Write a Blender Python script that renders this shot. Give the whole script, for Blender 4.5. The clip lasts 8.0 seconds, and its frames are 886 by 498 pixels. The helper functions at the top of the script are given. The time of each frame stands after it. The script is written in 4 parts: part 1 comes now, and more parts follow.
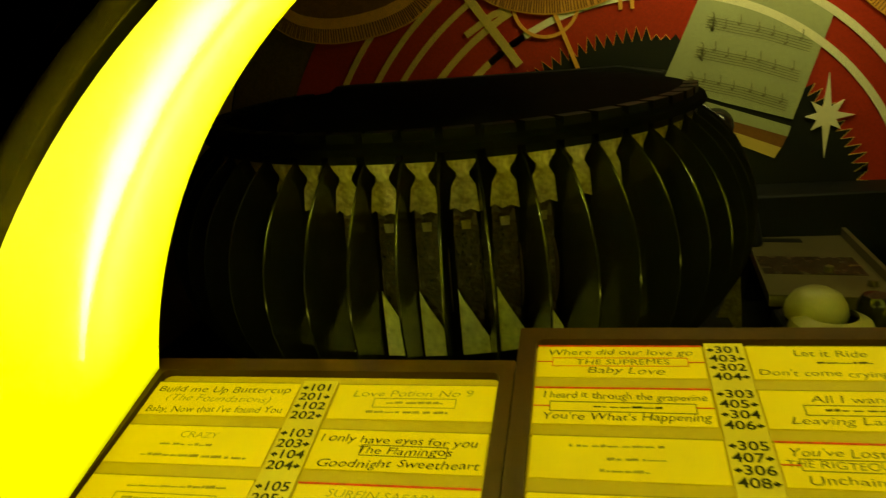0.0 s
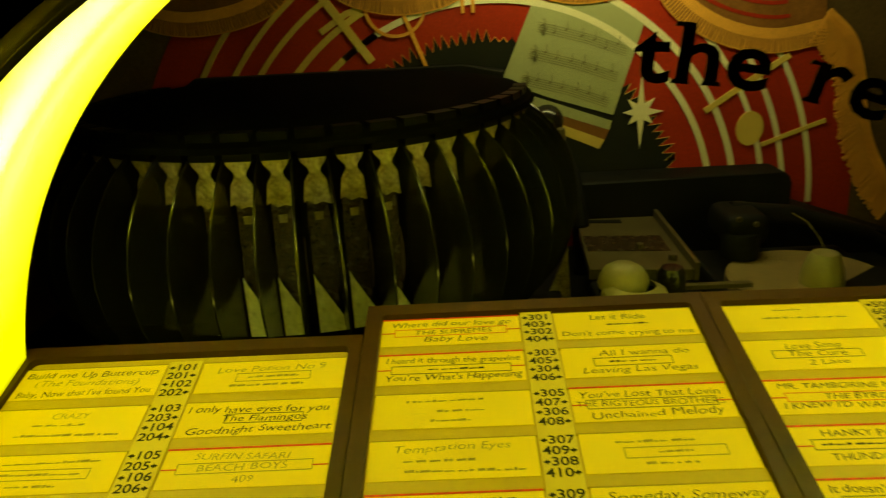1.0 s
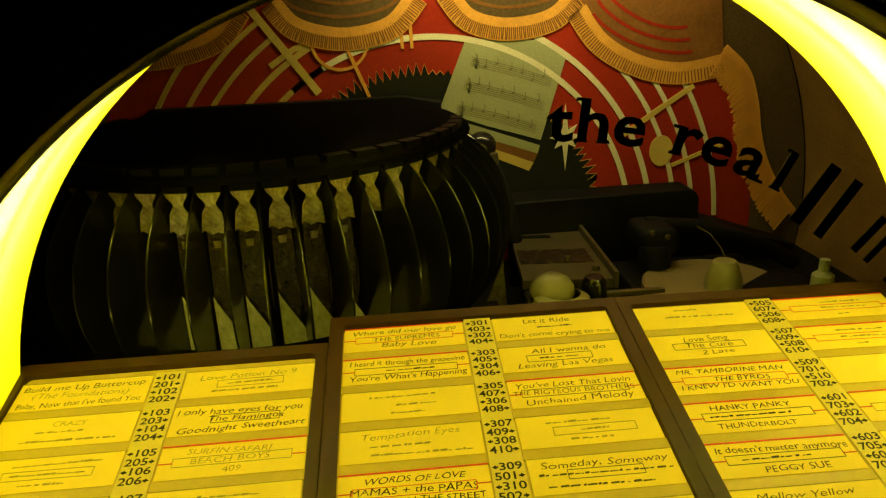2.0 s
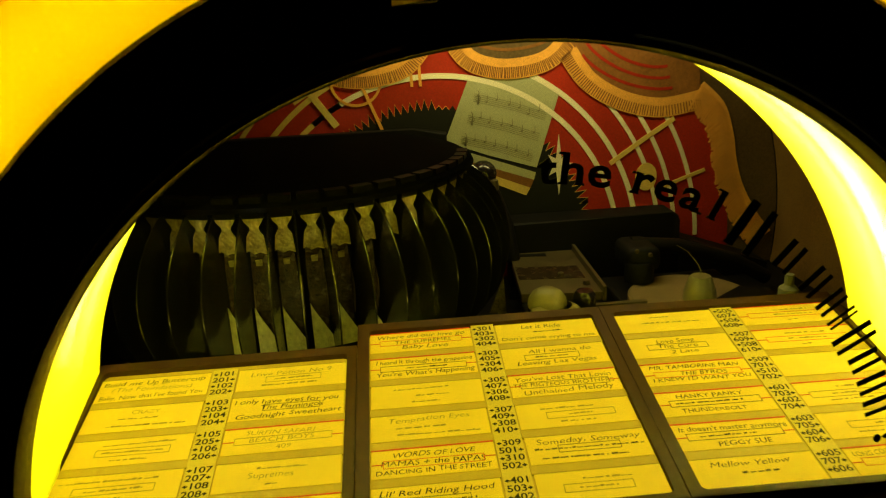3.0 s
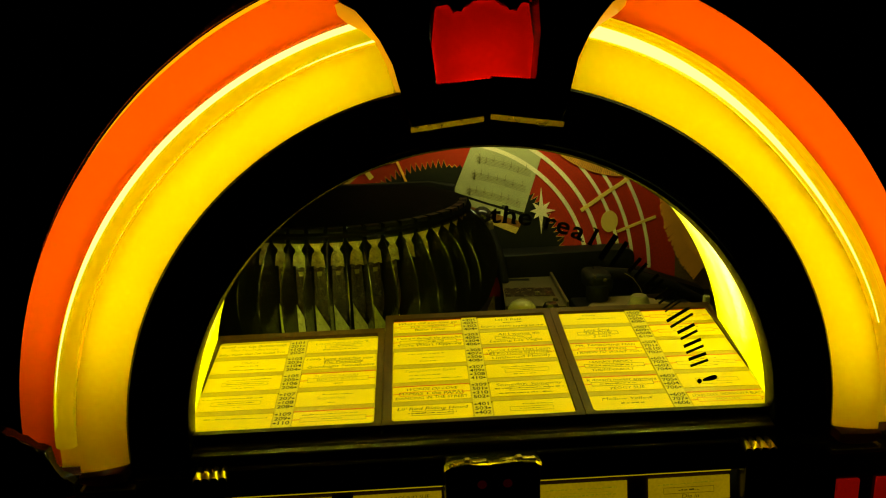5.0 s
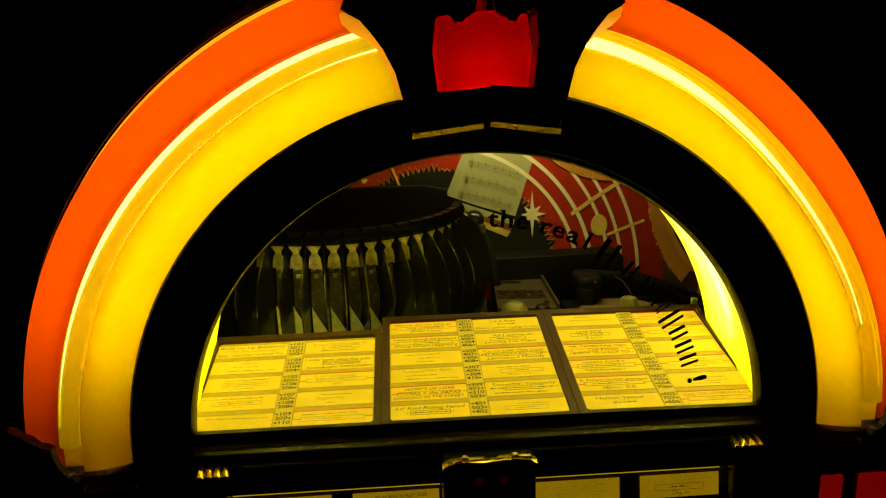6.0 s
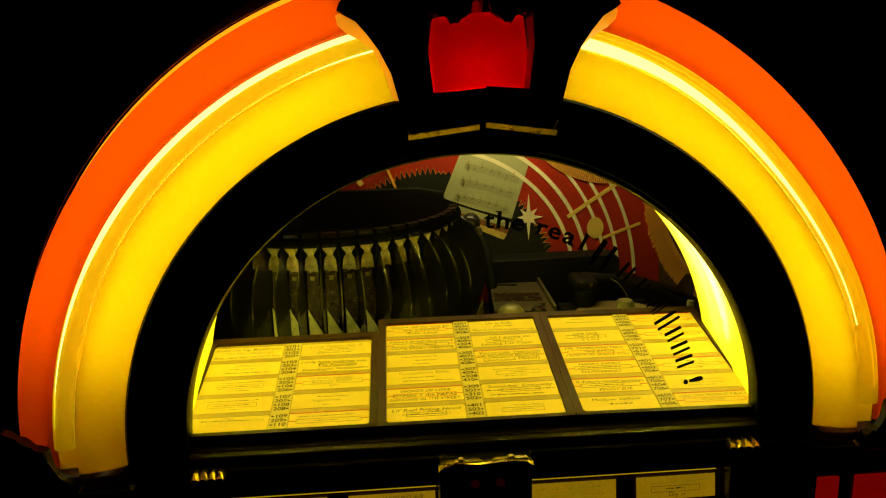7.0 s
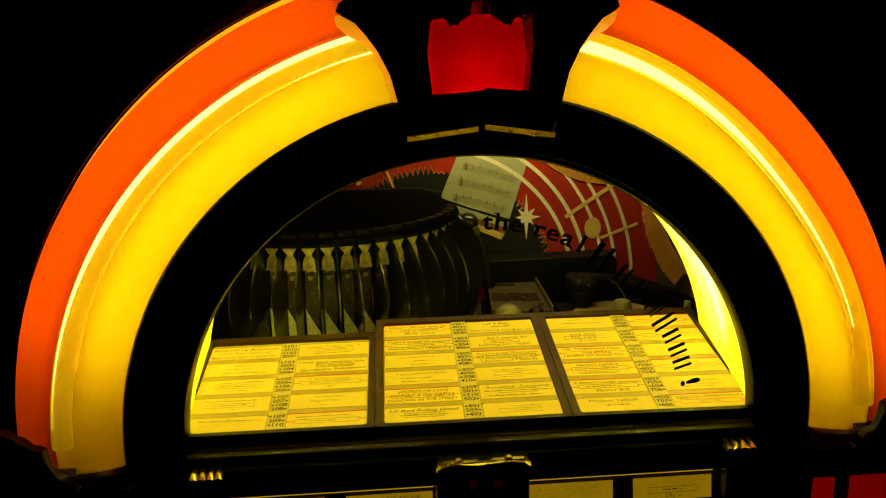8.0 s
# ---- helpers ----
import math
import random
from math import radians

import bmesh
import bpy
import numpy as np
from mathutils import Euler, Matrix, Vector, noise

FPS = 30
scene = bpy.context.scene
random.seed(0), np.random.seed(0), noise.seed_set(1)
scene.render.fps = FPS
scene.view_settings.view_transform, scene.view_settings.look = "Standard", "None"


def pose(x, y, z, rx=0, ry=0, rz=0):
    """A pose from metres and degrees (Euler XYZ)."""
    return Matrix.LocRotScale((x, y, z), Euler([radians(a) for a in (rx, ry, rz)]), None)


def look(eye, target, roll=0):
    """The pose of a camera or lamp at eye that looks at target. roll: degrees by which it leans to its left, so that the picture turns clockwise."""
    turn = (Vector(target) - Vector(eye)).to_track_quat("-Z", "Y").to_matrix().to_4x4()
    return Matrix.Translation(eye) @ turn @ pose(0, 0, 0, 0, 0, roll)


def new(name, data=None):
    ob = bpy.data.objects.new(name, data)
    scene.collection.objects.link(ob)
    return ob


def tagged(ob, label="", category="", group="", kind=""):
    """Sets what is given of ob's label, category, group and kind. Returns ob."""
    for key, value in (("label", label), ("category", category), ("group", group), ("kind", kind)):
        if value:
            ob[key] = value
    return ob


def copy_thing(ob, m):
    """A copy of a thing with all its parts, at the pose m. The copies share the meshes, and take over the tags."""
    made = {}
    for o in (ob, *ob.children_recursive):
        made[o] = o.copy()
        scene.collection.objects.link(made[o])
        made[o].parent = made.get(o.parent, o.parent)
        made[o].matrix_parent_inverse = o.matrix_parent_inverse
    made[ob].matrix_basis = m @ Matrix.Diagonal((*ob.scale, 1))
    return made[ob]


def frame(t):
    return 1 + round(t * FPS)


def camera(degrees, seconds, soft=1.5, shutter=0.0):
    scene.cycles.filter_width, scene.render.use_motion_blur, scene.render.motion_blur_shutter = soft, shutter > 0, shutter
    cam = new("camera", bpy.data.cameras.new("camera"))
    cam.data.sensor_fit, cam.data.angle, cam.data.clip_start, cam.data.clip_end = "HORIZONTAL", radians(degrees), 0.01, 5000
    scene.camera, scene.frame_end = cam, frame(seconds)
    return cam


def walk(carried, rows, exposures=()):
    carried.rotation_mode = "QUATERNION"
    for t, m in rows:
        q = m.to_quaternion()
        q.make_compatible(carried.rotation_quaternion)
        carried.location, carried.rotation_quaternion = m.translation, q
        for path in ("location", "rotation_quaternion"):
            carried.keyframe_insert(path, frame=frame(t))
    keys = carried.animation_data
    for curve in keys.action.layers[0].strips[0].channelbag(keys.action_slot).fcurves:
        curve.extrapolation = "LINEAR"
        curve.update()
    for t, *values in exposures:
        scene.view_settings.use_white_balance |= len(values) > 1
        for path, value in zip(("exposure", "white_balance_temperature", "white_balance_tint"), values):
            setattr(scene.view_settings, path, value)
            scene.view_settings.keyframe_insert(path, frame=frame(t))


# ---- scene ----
cam = camera(62.5, 8.0, soft=1.2, shutter=0.4)
PATH = [
    (0, (-0.0554, -0.0915, 1.2853), (-0.4578, 1.768, 0.6856), -5.12),
    (0.5, (-0.0395, -0.1135, 1.2975), (-0.3290, 1.74, 0.6260), -4.20),
    (1, (-0.0369, -0.1358, 1.3028), (-0.0925, 1.749, 0.6297), -3.19),
    (1.5, (-0.0381, -0.1654, 1.3143), (0.0699, 1.722, 0.646), -2.45),
    (3, (-0.0580, -0.2695, 1.3510), (0.0680, 1.636, 0.7545), -2.95),
    (3.5, (-0.0490, -0.3465, 1.3705), (0.0990, 1.558, 0.7790), -1.55),
    (4, (-0.0240, -0.448, 1.3815), (0.0200, 1.477, 0.8420), -1.0),
    (4.5, (-0.0135, -0.505, 1.3935), (0.0410, 1.429, 0.8915), -1.2),
    (5, (-0.0530, -0.531, 1.4035), (0.0184, 1.407, 0.9190), -2.1),
    (6.5, (-0.0655, -0.546, 1.4082), (0.0572, 1.392, 0.9335), -1.45),
    (7, (-0.0645, -0.546, 1.4055), (0.0564, 1.394, 0.9380), -1.65),
    (7.5, (-0.0655, -0.547, 1.4075), (0.0595, 1.391, 0.9312), -1.55),
    (8, (-0.0655, -0.546, 1.4085), (0.0633, 1.393, 0.9350), -1.4),
]
walk(cam, [(t, look(eye, target, roll)) for t, eye, target, roll in PATH],
     exposures=[(0.0, -0.42, 6500, -14), (1.0, -0.36, 6500, -10), (1.5, -0.14, 6500, 6), (3.0, -0.13, 6500, 10), (4.5, -0.02, 6500, -22), (5.2, 0.0, 6500, -8), (6.3, 0.02, 6500, 12), (8.0, 0.02, 6500, 14)])

# ---- world and light ----
world = bpy.data.worlds.new("dark_room_air")
scene.world = world
world.use_nodes = True
world.node_tree.nodes["Background"].inputs[0].default_value = (0.9, 0.8, 0.6, 1)
world.node_tree.nodes["Background"].inputs[1].default_value = 0.0015

ZC = 1.086            # height of the centre of the arch
LAMP_ARCH = 10.0       # lamps behind the front plastics
LAMP_INNER = 80.0      # lamp behind the inner yellow wall
GLOW_INNER = 0.80     # even emission put into the inner wall, for spread lamp light
GLOW_CARD = 0.385      # emission standing in for the light behind the title cards
GLOW_TRAY = 0.20      # emission standing in for the light behind the card holders
LAMP_TOP = 0.60       # whitish tube at the top of the record chamber, watts

top_light = bpy.data.lights.new("chamber_lamp", "AREA")
top_light.shape, top_light.size, top_light.size_y = "RECTANGLE", 0.34, 0.02
top_light.energy, top_light.color = LAMP_TOP, (1.0, 0.84, 0.30)
lamp_ob = new("chamber_lamp", top_light)
lamp_ob.matrix_world = look((0.105, 0.520, 1.398), (0.12, 0.603, 1.22))


# ---- materials ----
def material(name):
    m = bpy.data.materials.new(name)
    m.use_nodes = True
    m.node_tree.nodes.clear()
    return m, m.node_tree.nodes, m.node_tree.links


def surface(name, colour, rough=0.5, metal=0.0, vary=0.25, scale=60.0, bump=0.0, fine=400.0, coat=0.0, emit=None, power=0.0, spec=0.5):
    """A painted, plastic or metal surface with two scales of variation."""
    m, n, l = material(name)
    out = n.new("ShaderNodeOutputMaterial")
    b = n.new("ShaderNodeBsdfPrincipled")
    tc = n.new("ShaderNodeTexCoord")
    big, small = n.new("ShaderNodeTexNoise"), n.new("ShaderNodeTexNoise")
    big.inputs["Scale"].default_value, big.inputs["Detail"].default_value = scale, 4
    small.inputs["Scale"].default_value, small.inputs["Detail"].default_value = fine, 3
    for q in (big, small):
        l.new(tc.outputs["Object"], q.inputs["Vector"])
    add = n.new("ShaderNodeMath")
    add.operation = "ADD"
    l.new(big.outputs["Fac"], add.inputs[0])
    l.new(small.outputs["Fac"], add.inputs[1])
    ramp = n.new("ShaderNodeMapRange")
    ramp.inputs["From Min"].default_value, ramp.inputs["From Max"].default_value = 0.6, 1.4
    ramp.inputs["To Min"].default_value, ramp.inputs["To Max"].default_value = 1 - vary, 1 + vary
    l.new(add.outputs[0], ramp.inputs["Value"])
    mul = n.new("ShaderNodeVectorMath")
    mul.operation = "SCALE"
    mul.inputs[0].default_value = colour
    l.new(ramp.outputs[0], mul.inputs["Scale"])
    l.new(mul.outputs[0], b.inputs["Base Color"])
    rr = n.new("ShaderNodeMapRange")
    rr.inputs["To Min"].default_value, rr.inputs["To Max"].default_value = max(0.02, rough - 0.12), min(1.0, rough + 0.12)
    l.new(big.outputs["Fac"], rr.inputs["Value"])
    l.new(rr.outputs[0], b.inputs["Roughness"])
    b.inputs["Metallic"].default_value = metal
    b.inputs["Coat Weight"].default_value = coat
    b.inputs["Specular IOR Level"].default_value = spec
    if bump:
        bp = n.new("ShaderNodeBump")
        bp.inputs["Strength"].default_value, bp.inputs["Distance"].default_value = bump, 0.001
        l.new(small.outputs["Fac"], bp.inputs["Height"])
        l.new(bp.outputs[0], b.inputs["Normal"])
    if emit:
        em = n.new("ShaderNodeVectorMath")
        em.operation = "SCALE"
        em.inputs[0].default_value = emit
        l.new(ramp.outputs[0], em.inputs["Scale"])
        l.new(em.outputs[0], b.inputs["Emission Color"])
        b.inputs["Emission Strength"].default_value = power
    l.new(b.outputs[0], out.inputs[0])
    return m


def lit_plastic(name, colour, glow=None, power=0.0, gloss=0.06, cloud=0.03, clear=0.0):
    """Translucent plastic that passes the light of the lamp behind it; glow adds emission to it."""
    m, n, l = material(name)
    out = n.new("ShaderNodeOutputMaterial")
    tc = n.new("ShaderNodeTexCoord")
    noi = n.new("ShaderNodeTexNoise")
    noi.inputs["Scale"].default_value, noi.inputs["Detail"].default_value = 14, 5
    l.new(tc.outputs["Object"], noi.inputs["Vector"])
    mr = n.new("ShaderNodeMapRange")
    mr.inputs["To Min"].default_value, mr.inputs["To Max"].default_value = 1 - cloud, 1 + cloud
    l.new(noi.outputs["Fac"], mr.inputs["Value"])
    sc = n.new("ShaderNodeVectorMath")
    sc.operation = "SCALE"
    sc.inputs[0].default_value = colour
    l.new(mr.outputs[0], sc.inputs["Scale"])
    tr, di, gl = n.new("ShaderNodeBsdfTranslucent"), n.new("ShaderNodeBsdfDiffuse"), n.new("ShaderNodeBsdfGlossy")
    l.new(sc.outputs[0], tr.inputs["Color"])
    l.new(sc.outputs[0], di.inputs["Color"])
    gl.inputs["Roughness"].default_value = 0.12
    a, c = n.new("ShaderNodeMixShader"), n.new("ShaderNodeMixShader")
    a.inputs[0].default_value = 0.25
    l.new(tr.outputs[0], a.inputs[1])
    l.new(di.outputs[0], a.inputs[2])
    c.inputs[0].default_value = gloss
    l.new(a.outputs[0], c.inputs[1])
    l.new(gl.outputs[0], c.inputs[2])
    last = c
    if clear:
        rf, mx = n.new("ShaderNodeBsdfRefraction"), n.new("ShaderNodeMixShader")
        rf.inputs["Color"].default_value = (1.0, 0.98, 0.92, 1)
        rf.inputs["Roughness"].default_value, rf.inputs["IOR"].default_value = 0.36, 1.06
        mx.inputs[0].default_value = clear
        l.new(c.outputs[0], mx.inputs[1])
        l.new(rf.outputs[0], mx.inputs[2])
        c = last = mx
    if glow:
        em, ad = n.new("ShaderNodeEmission"), n.new("ShaderNodeAddShader")
        em.inputs[0].default_value, em.inputs[1].default_value = (*glow, 1), power
        l.new(c.outputs[0], ad.inputs[0])
        l.new(em.outputs[0], ad.inputs[1])
        last = ad
    l.new(last.outputs[0], out.inputs[0])
    return m


def lamp_glass(name, colour, power):
    m, n, l = material(name)
    out, em = n.new("ShaderNodeOutputMaterial"), n.new("ShaderNodeEmission")
    em.inputs[0].default_value, em.inputs[1].default_value = (*colour, 1), power
    l.new(em.outputs[0], out.inputs[0])
    return m


def clear_glass(name, tint=(1, 1, 1)):
    m, n, l = material(name)
    out, g = n.new("ShaderNodeOutputMaterial"), n.new("ShaderNodeBsdfGlass")
    g.inputs["Color"].default_value = (*tint, 1)
    g.inputs["IOR"].default_value, g.inputs["Roughness"].default_value = 1.45, 0.0
    l.new(g.outputs[0], out.inputs[0])
    return m


M_black = surface("black_gloss_plastic", (0.010, 0.009, 0.008), 0.22, vary=0.3, scale=25, bump=0.02)
M_cab = surface("dark_stained_cabinet", (0.018, 0.010, 0.006), 0.4, vary=0.4, scale=12, bump=0.05)
M_sill = surface("worn_black_sill", (0.028, 0.014, 0.004), 0.4, vary=0.35, scale=25, bump=0.04, spec=0.35)
M_wall = surface("dark_room_paint", (0.03, 0.028, 0.026), 0.9, vary=0.2, scale=3)
M_floor = surface("dark_room_carpet", (0.02, 0.016, 0.014), 0.95, vary=0.3, scale=20, bump=0.3)
M_inside = surface("dull_black_metal", (0.005, 0.005, 0.004), 0.6, vary=0.35, scale=30, bump=0.05, spec=0.15)
M_vinyl = surface("black_vinyl", (0.008, 0.008, 0.008), 0.16, vary=0.2, scale=40, spec=0.6)
M_label = surface("record_label_paper", (0.16, 0.10, 0.06), 0.7, vary=0.3, scale=60)
M_tan = surface("smoked_divider_plastic", (0.20, 0.165, 0.08), 0.2, vary=0.6, scale=140, bump=0.8)
M_web = surface("brown_divider_web", (0.034, 0.021, 0.009), 0.25, vary=0.8, scale=130, bump=0.9, spec=0.45)
M_lid = surface("black_lid_plastic", (0.0022, 0.0022, 0.002), 0.75, vary=0.3, scale=20, bump=0.02, spec=0.004)
M_print = surface("mural_note_print", (0.19, 0.18, 0.09), 0.6, vary=0.2, scale=30, spec=0.15)
M_pale = surface("pale_divider_foot", (0.62, 0.62, 0.42), 0.3, vary=0.3, scale=120, bump=0.1)
M_bezel = surface("brown_bezel_plastic", (0.048, 0.020, 0.005), 0.5, vary=0.18, scale=40, bump=0.05, spec=0.3)
# Back light of cards, holders and number strips is put in as emission.
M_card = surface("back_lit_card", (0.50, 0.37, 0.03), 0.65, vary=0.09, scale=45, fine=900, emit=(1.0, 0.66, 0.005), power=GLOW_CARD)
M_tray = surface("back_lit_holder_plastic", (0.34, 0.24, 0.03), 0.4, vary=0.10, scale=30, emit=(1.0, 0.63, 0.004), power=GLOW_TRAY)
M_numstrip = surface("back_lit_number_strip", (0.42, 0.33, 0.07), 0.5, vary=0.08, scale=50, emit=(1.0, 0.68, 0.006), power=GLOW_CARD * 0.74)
# Lower cards: weaker back light put into a darker colour and less emission.
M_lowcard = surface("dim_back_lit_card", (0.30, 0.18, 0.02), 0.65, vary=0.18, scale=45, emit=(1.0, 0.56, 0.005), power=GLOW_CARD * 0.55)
M_ink = surface("black_ink", (0.012, 0.010, 0.004), 0.7, vary=0.4, scale=300)
# Faded and red ink carry emission too, for back light showing through.
M_pencil = surface("faded_ink", (0.16, 0.12, 0.02), 0.7, vary=0.4, scale=300, emit=(1.0, 0.70, 0.01), power=GLOW_CARD * 0.42)
M_redink = surface("red_ink", (0.45, 0.02, 0.01), 0.6, vary=0.3, scale=200, emit=(1.0, 0.06, 0.0), power=0.22)
M_yellow = lit_plastic("yellow_arch_plastic", (1.0, 0.80, 0.026))
M_orange = lit_plastic("orange_arch_plastic", (0.92, 0.305, 0.018))
# No lamp reaches the edge strip; its light is put in as emission.
M_edge = lit_plastic("clear_yellow_edge", (1.0, 0.6, 0.01), glow=(1.0, 0.66, 0.02), power=0.42)
M_shine = lamp_glass("tube_shine_glow", (1.0, 0.92, 0.24), 1.7)
M_back = lit_plastic("amber_backing_plastic", (1.0, 0.82, 0.03))
# Seams get their lit tone from emission, as nothing shines through them.
M_seam = lit_plastic("amber_seam_plastic", (0.8, 0.5, 0.01), glow=(1.0, 0.58, 0.002), power=0.50)
M_groove = surface("dark_amber_seam", (0.20, 0.10, 0.01), 0.4, vary=0.3, scale=40)
M_bubble = lit_plastic("yellow_bubble_tube_plastic", (1.0, 0.86, 0.05), glow=(1.0, 0.78, 0.002), power=0.06, gloss=0.10)
M_saddle = lit_plastic("amber_saddle_plastic", (0.12, 0.045, 0.008))
# Even lamp light is put into this wall as emission.
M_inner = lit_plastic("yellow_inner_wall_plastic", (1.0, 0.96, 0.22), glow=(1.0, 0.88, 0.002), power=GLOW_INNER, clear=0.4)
M_lamp = lamp_glass("arch_lamp_glow", (1.0, 0.95, 0.40), LAMP_ARCH)
M_lampin = lamp_glass("inner_lamp_glow", (1.0, 0.97, 0.80), LAMP_INNER)
M_white = surface("white_reflector", (0.8, 0.8, 0.75), 0.7, vary=0.06)
M_gold = surface("worn_gold_trim", (1.0, 0.76, 0.16), 0.30, metal=1.0, vary=0.3, scale=150, bump=0.2)
M_jewel = lit_plastic("red_jewel_plastic", (0.85, 0.0012, 0.0012), gloss=0.04)
M_redcol = surface("red_lit_column_plastic", (0.4, 0.01, 0.005), 0.3, vary=0.15, emit=(1.0, 0.005, 0.002), power=0.12)
M_led = surface("dim_red_lens", (0.05, 0.002, 0.004), 0.2, emit=(1.0, 0.0, 0.03), power=0.008)
M_bulb = lamp_glass("jewel_bulb", (1.0, 0.5, 0.3), 5.5)
M_cover = surface("black_cover_plastic", (0.003, 0.003, 0.003), 0.5, vary=0.3, scale=20, bump=0.03, spec=0.04)
# Collar glow replaces light from the arch, which does not reach it.
M_collar = lit_plastic("amber_collar_plastic", (1.0, 0.62, 0.06), glow=(1.0, 0.42, 0.015), power=0.34, gloss=0.12)
M_lining = surface("brown_chamber_lining", (0.17, 0.095, 0.025), 0.6, vary=0.35, scale=18, spec=0.2)
M_fill = lamp_glass("record_fill_glow", (1.0, 0.86, 0.08), 7.0)
# Slight emission in the pen ink, for back light showing through.
M_pen = surface("olive_pen_ink", (0.05, 0.035, 0.006), 0.7, vary=0.4, scale=300, emit=(1.0, 0.70, 0.01), power=0.03)
M_glass = clear_glass("window_glass")
M_mural = surface("mural_brown_print", (0.10, 0.065, 0.025), 0.6, vary=0.35, scale=10, spec=0.15)
M_red = surface("mural_red_print", (0.32, 0.022, 0.008), 0.55, vary=0.22, scale=9, bump=0.03, spec=0.15)
M_ochre = surface("mural_ochre_print", (0.68, 0.33, 0.06), 0.55, vary=0.2, scale=40, spec=0.15)
M_umber = surface("mural_umber_print", (0.20, 0.085, 0.02), 0.6, vary=0.3, scale=40, spec=0.15)
M_cream = surface("mural_cream_print", (0.74, 0.68, 0.48), 0.55, vary=0.1, scale=25)
M_gilt = surface("mural_yellow_print", (0.62, 0.45, 0.11), 0.55, vary=0.15, scale=30)
M_sheet = surface("mural_sheet_print", (0.36, 0.37, 0.21), 0.6, vary=0.14, scale=20, spec=0.2)
M_night = surface("mural_black_print", (0.010, 0.011, 0.008), 0.6, vary=0.3, scale=20, spec=0.15)
M_metal = surface("dull_brown_metal", (0.10, 0.08, 0.035), 0.42, metal=0.3, vary=0.25, scale=50, bump=0.05)
M_platter = surface("tan_platter_felt", (0.20, 0.14, 0.055), 0.8, vary=0.2, scale=60, bump=0.2)
M_knob = surface("cream_knob_plastic", (0.25, 0.22, 0.09), 0.4, vary=0.15, scale=40)


# ---- building helpers ----
def part(name, bm, mat, parent=None, label="", smooth=False):
    """Links a bmesh as one mesh object under a thing or a part."""
    bmesh.ops.recalc_face_normals(bm, faces=bm.faces)
    me = bpy.data.meshes.new(name)
    bm.to_mesh(me)
    bm.free()
    if smooth:
        for p in me.polygons:
            p.use_smooth = True
        me.set_sharp_from_angle(angle=radians(38))
    me.materials.append(mat)
    ob = new(name, me)
    ob.parent = parent
    if label:
        tagged(ob, label)
    return ob


def same_mesh(name, source, parent, m):
    ob = new(name, source.data)
    ob.parent = parent
    ob.matrix_basis = m
    return ob


def thing(name, m, label, category, group="", kind=""):
    ob = new(name)
    ob.empty_display_size = 0.02
    ob.matrix_world = m
    return tagged(ob, label, category, group, kind)


def box(bm, x0, x1, y0, y1, z0, z1, bevel=0.0, seg=2):
    vs = [bm.verts.new((x, y, z)) for x in (x0, x1) for y in (y0, y1) for z in (z0, z1)]
    fs = [bm.faces.new([vs[i] for i in f]) for f in ((0, 1, 3, 2), (4, 6, 7, 5), (0, 4, 5, 1), (2, 3, 7, 6), (0, 2, 6, 4), (1, 5, 7, 3))]
    if bevel:
        es = list({e for f in fs for e in f.edges})
        bmesh.ops.bevel(bm, geom=es, offset=bevel, segments=seg, affect="EDGES", profile=0.5)
    return bm


def one_box(*a, **k):
    return box(bmesh.new(), *a, **k)


def sweep(profile, a0, a1, steps=72, closed=True, bm=None, zc=ZC, drop=0.0):
    """Sweeps a profile of (radius, y) round the arch's axis from angle a0 to a1 in degrees."""
    bm = bm or bmesh.new()
    rings = []
    for i in range(steps + 1):
        a = radians(a0 + (a1 - a0) * i / steps)
        rings.append([bm.verts.new((r * math.cos(a), y, zc + r * math.sin(a))) for r, y in profile])
    n = len(profile)
    for p, q in zip(rings, rings[1:]):
        for i in range(n if closed else n - 1):
            bm.faces.new((p[i], p[(i + 1) % n], q[(i + 1) % n], q[i]))
    if closed:
        bm.faces.new(rings[0])
        bm.faces.new(rings[-1][::-1])
    return bm


def slab(pts, y0, y1, bm=None, bevel=0.0):
    """An outline in x and z, extruded from y0 (front) to y1."""
    bm = bm or bmesh.new()
    a = [bm.verts.new((x, y0, z)) for x, z in pts]
    b = [bm.verts.new((x, y1, z)) for x, z in pts]
    f = bm.faces.new(a)
    bm.faces.new(b[::-1])
    n = len(pts)
    for i in range(n):
        bm.faces.new((a[i], b[i], b[(i + 1) % n], a[(i + 1) % n]))
    if bevel:
        bmesh.ops.bevel(bm, geom=list(f.edges), offset=bevel, segments=3, affect="EDGES", profile=0.5)
    return bm


def plate(pts, h0, h1, bm=None):
    """An outline in x and y, extruded in z."""
    bm = bm or bmesh.new()
    a = [bm.verts.new((x, y, h0)) for x, y in pts]
    b = [bm.verts.new((x, y, h1)) for x, y in pts]
    bm.faces.new(a[::-1])
    bm.faces.new(b)
    n = len(pts)
    for i in range(n):
        bm.faces.new((a[i], a[(i + 1) % n], b[(i + 1) % n], b[i]))
    return bm


def ribbon(line, width):
    """The outline of a stroke of that width along a line of points."""
    left, right = [], []
    for i, (x, z) in enumerate(line):
        x0, z0 = line[max(0, i - 1)]
        x1, z1 = line[min(len(line) - 1, i + 1)]
        d = math.hypot(x1 - x0, z1 - z0) or 1
        nx, nz = -(z1 - z0) / d * width / 2, (x1 - x0) / d * width / 2
        left.append((x + nx, z + nz))
        right.append((x - nx, z - nz))
    return left + right[::-1]


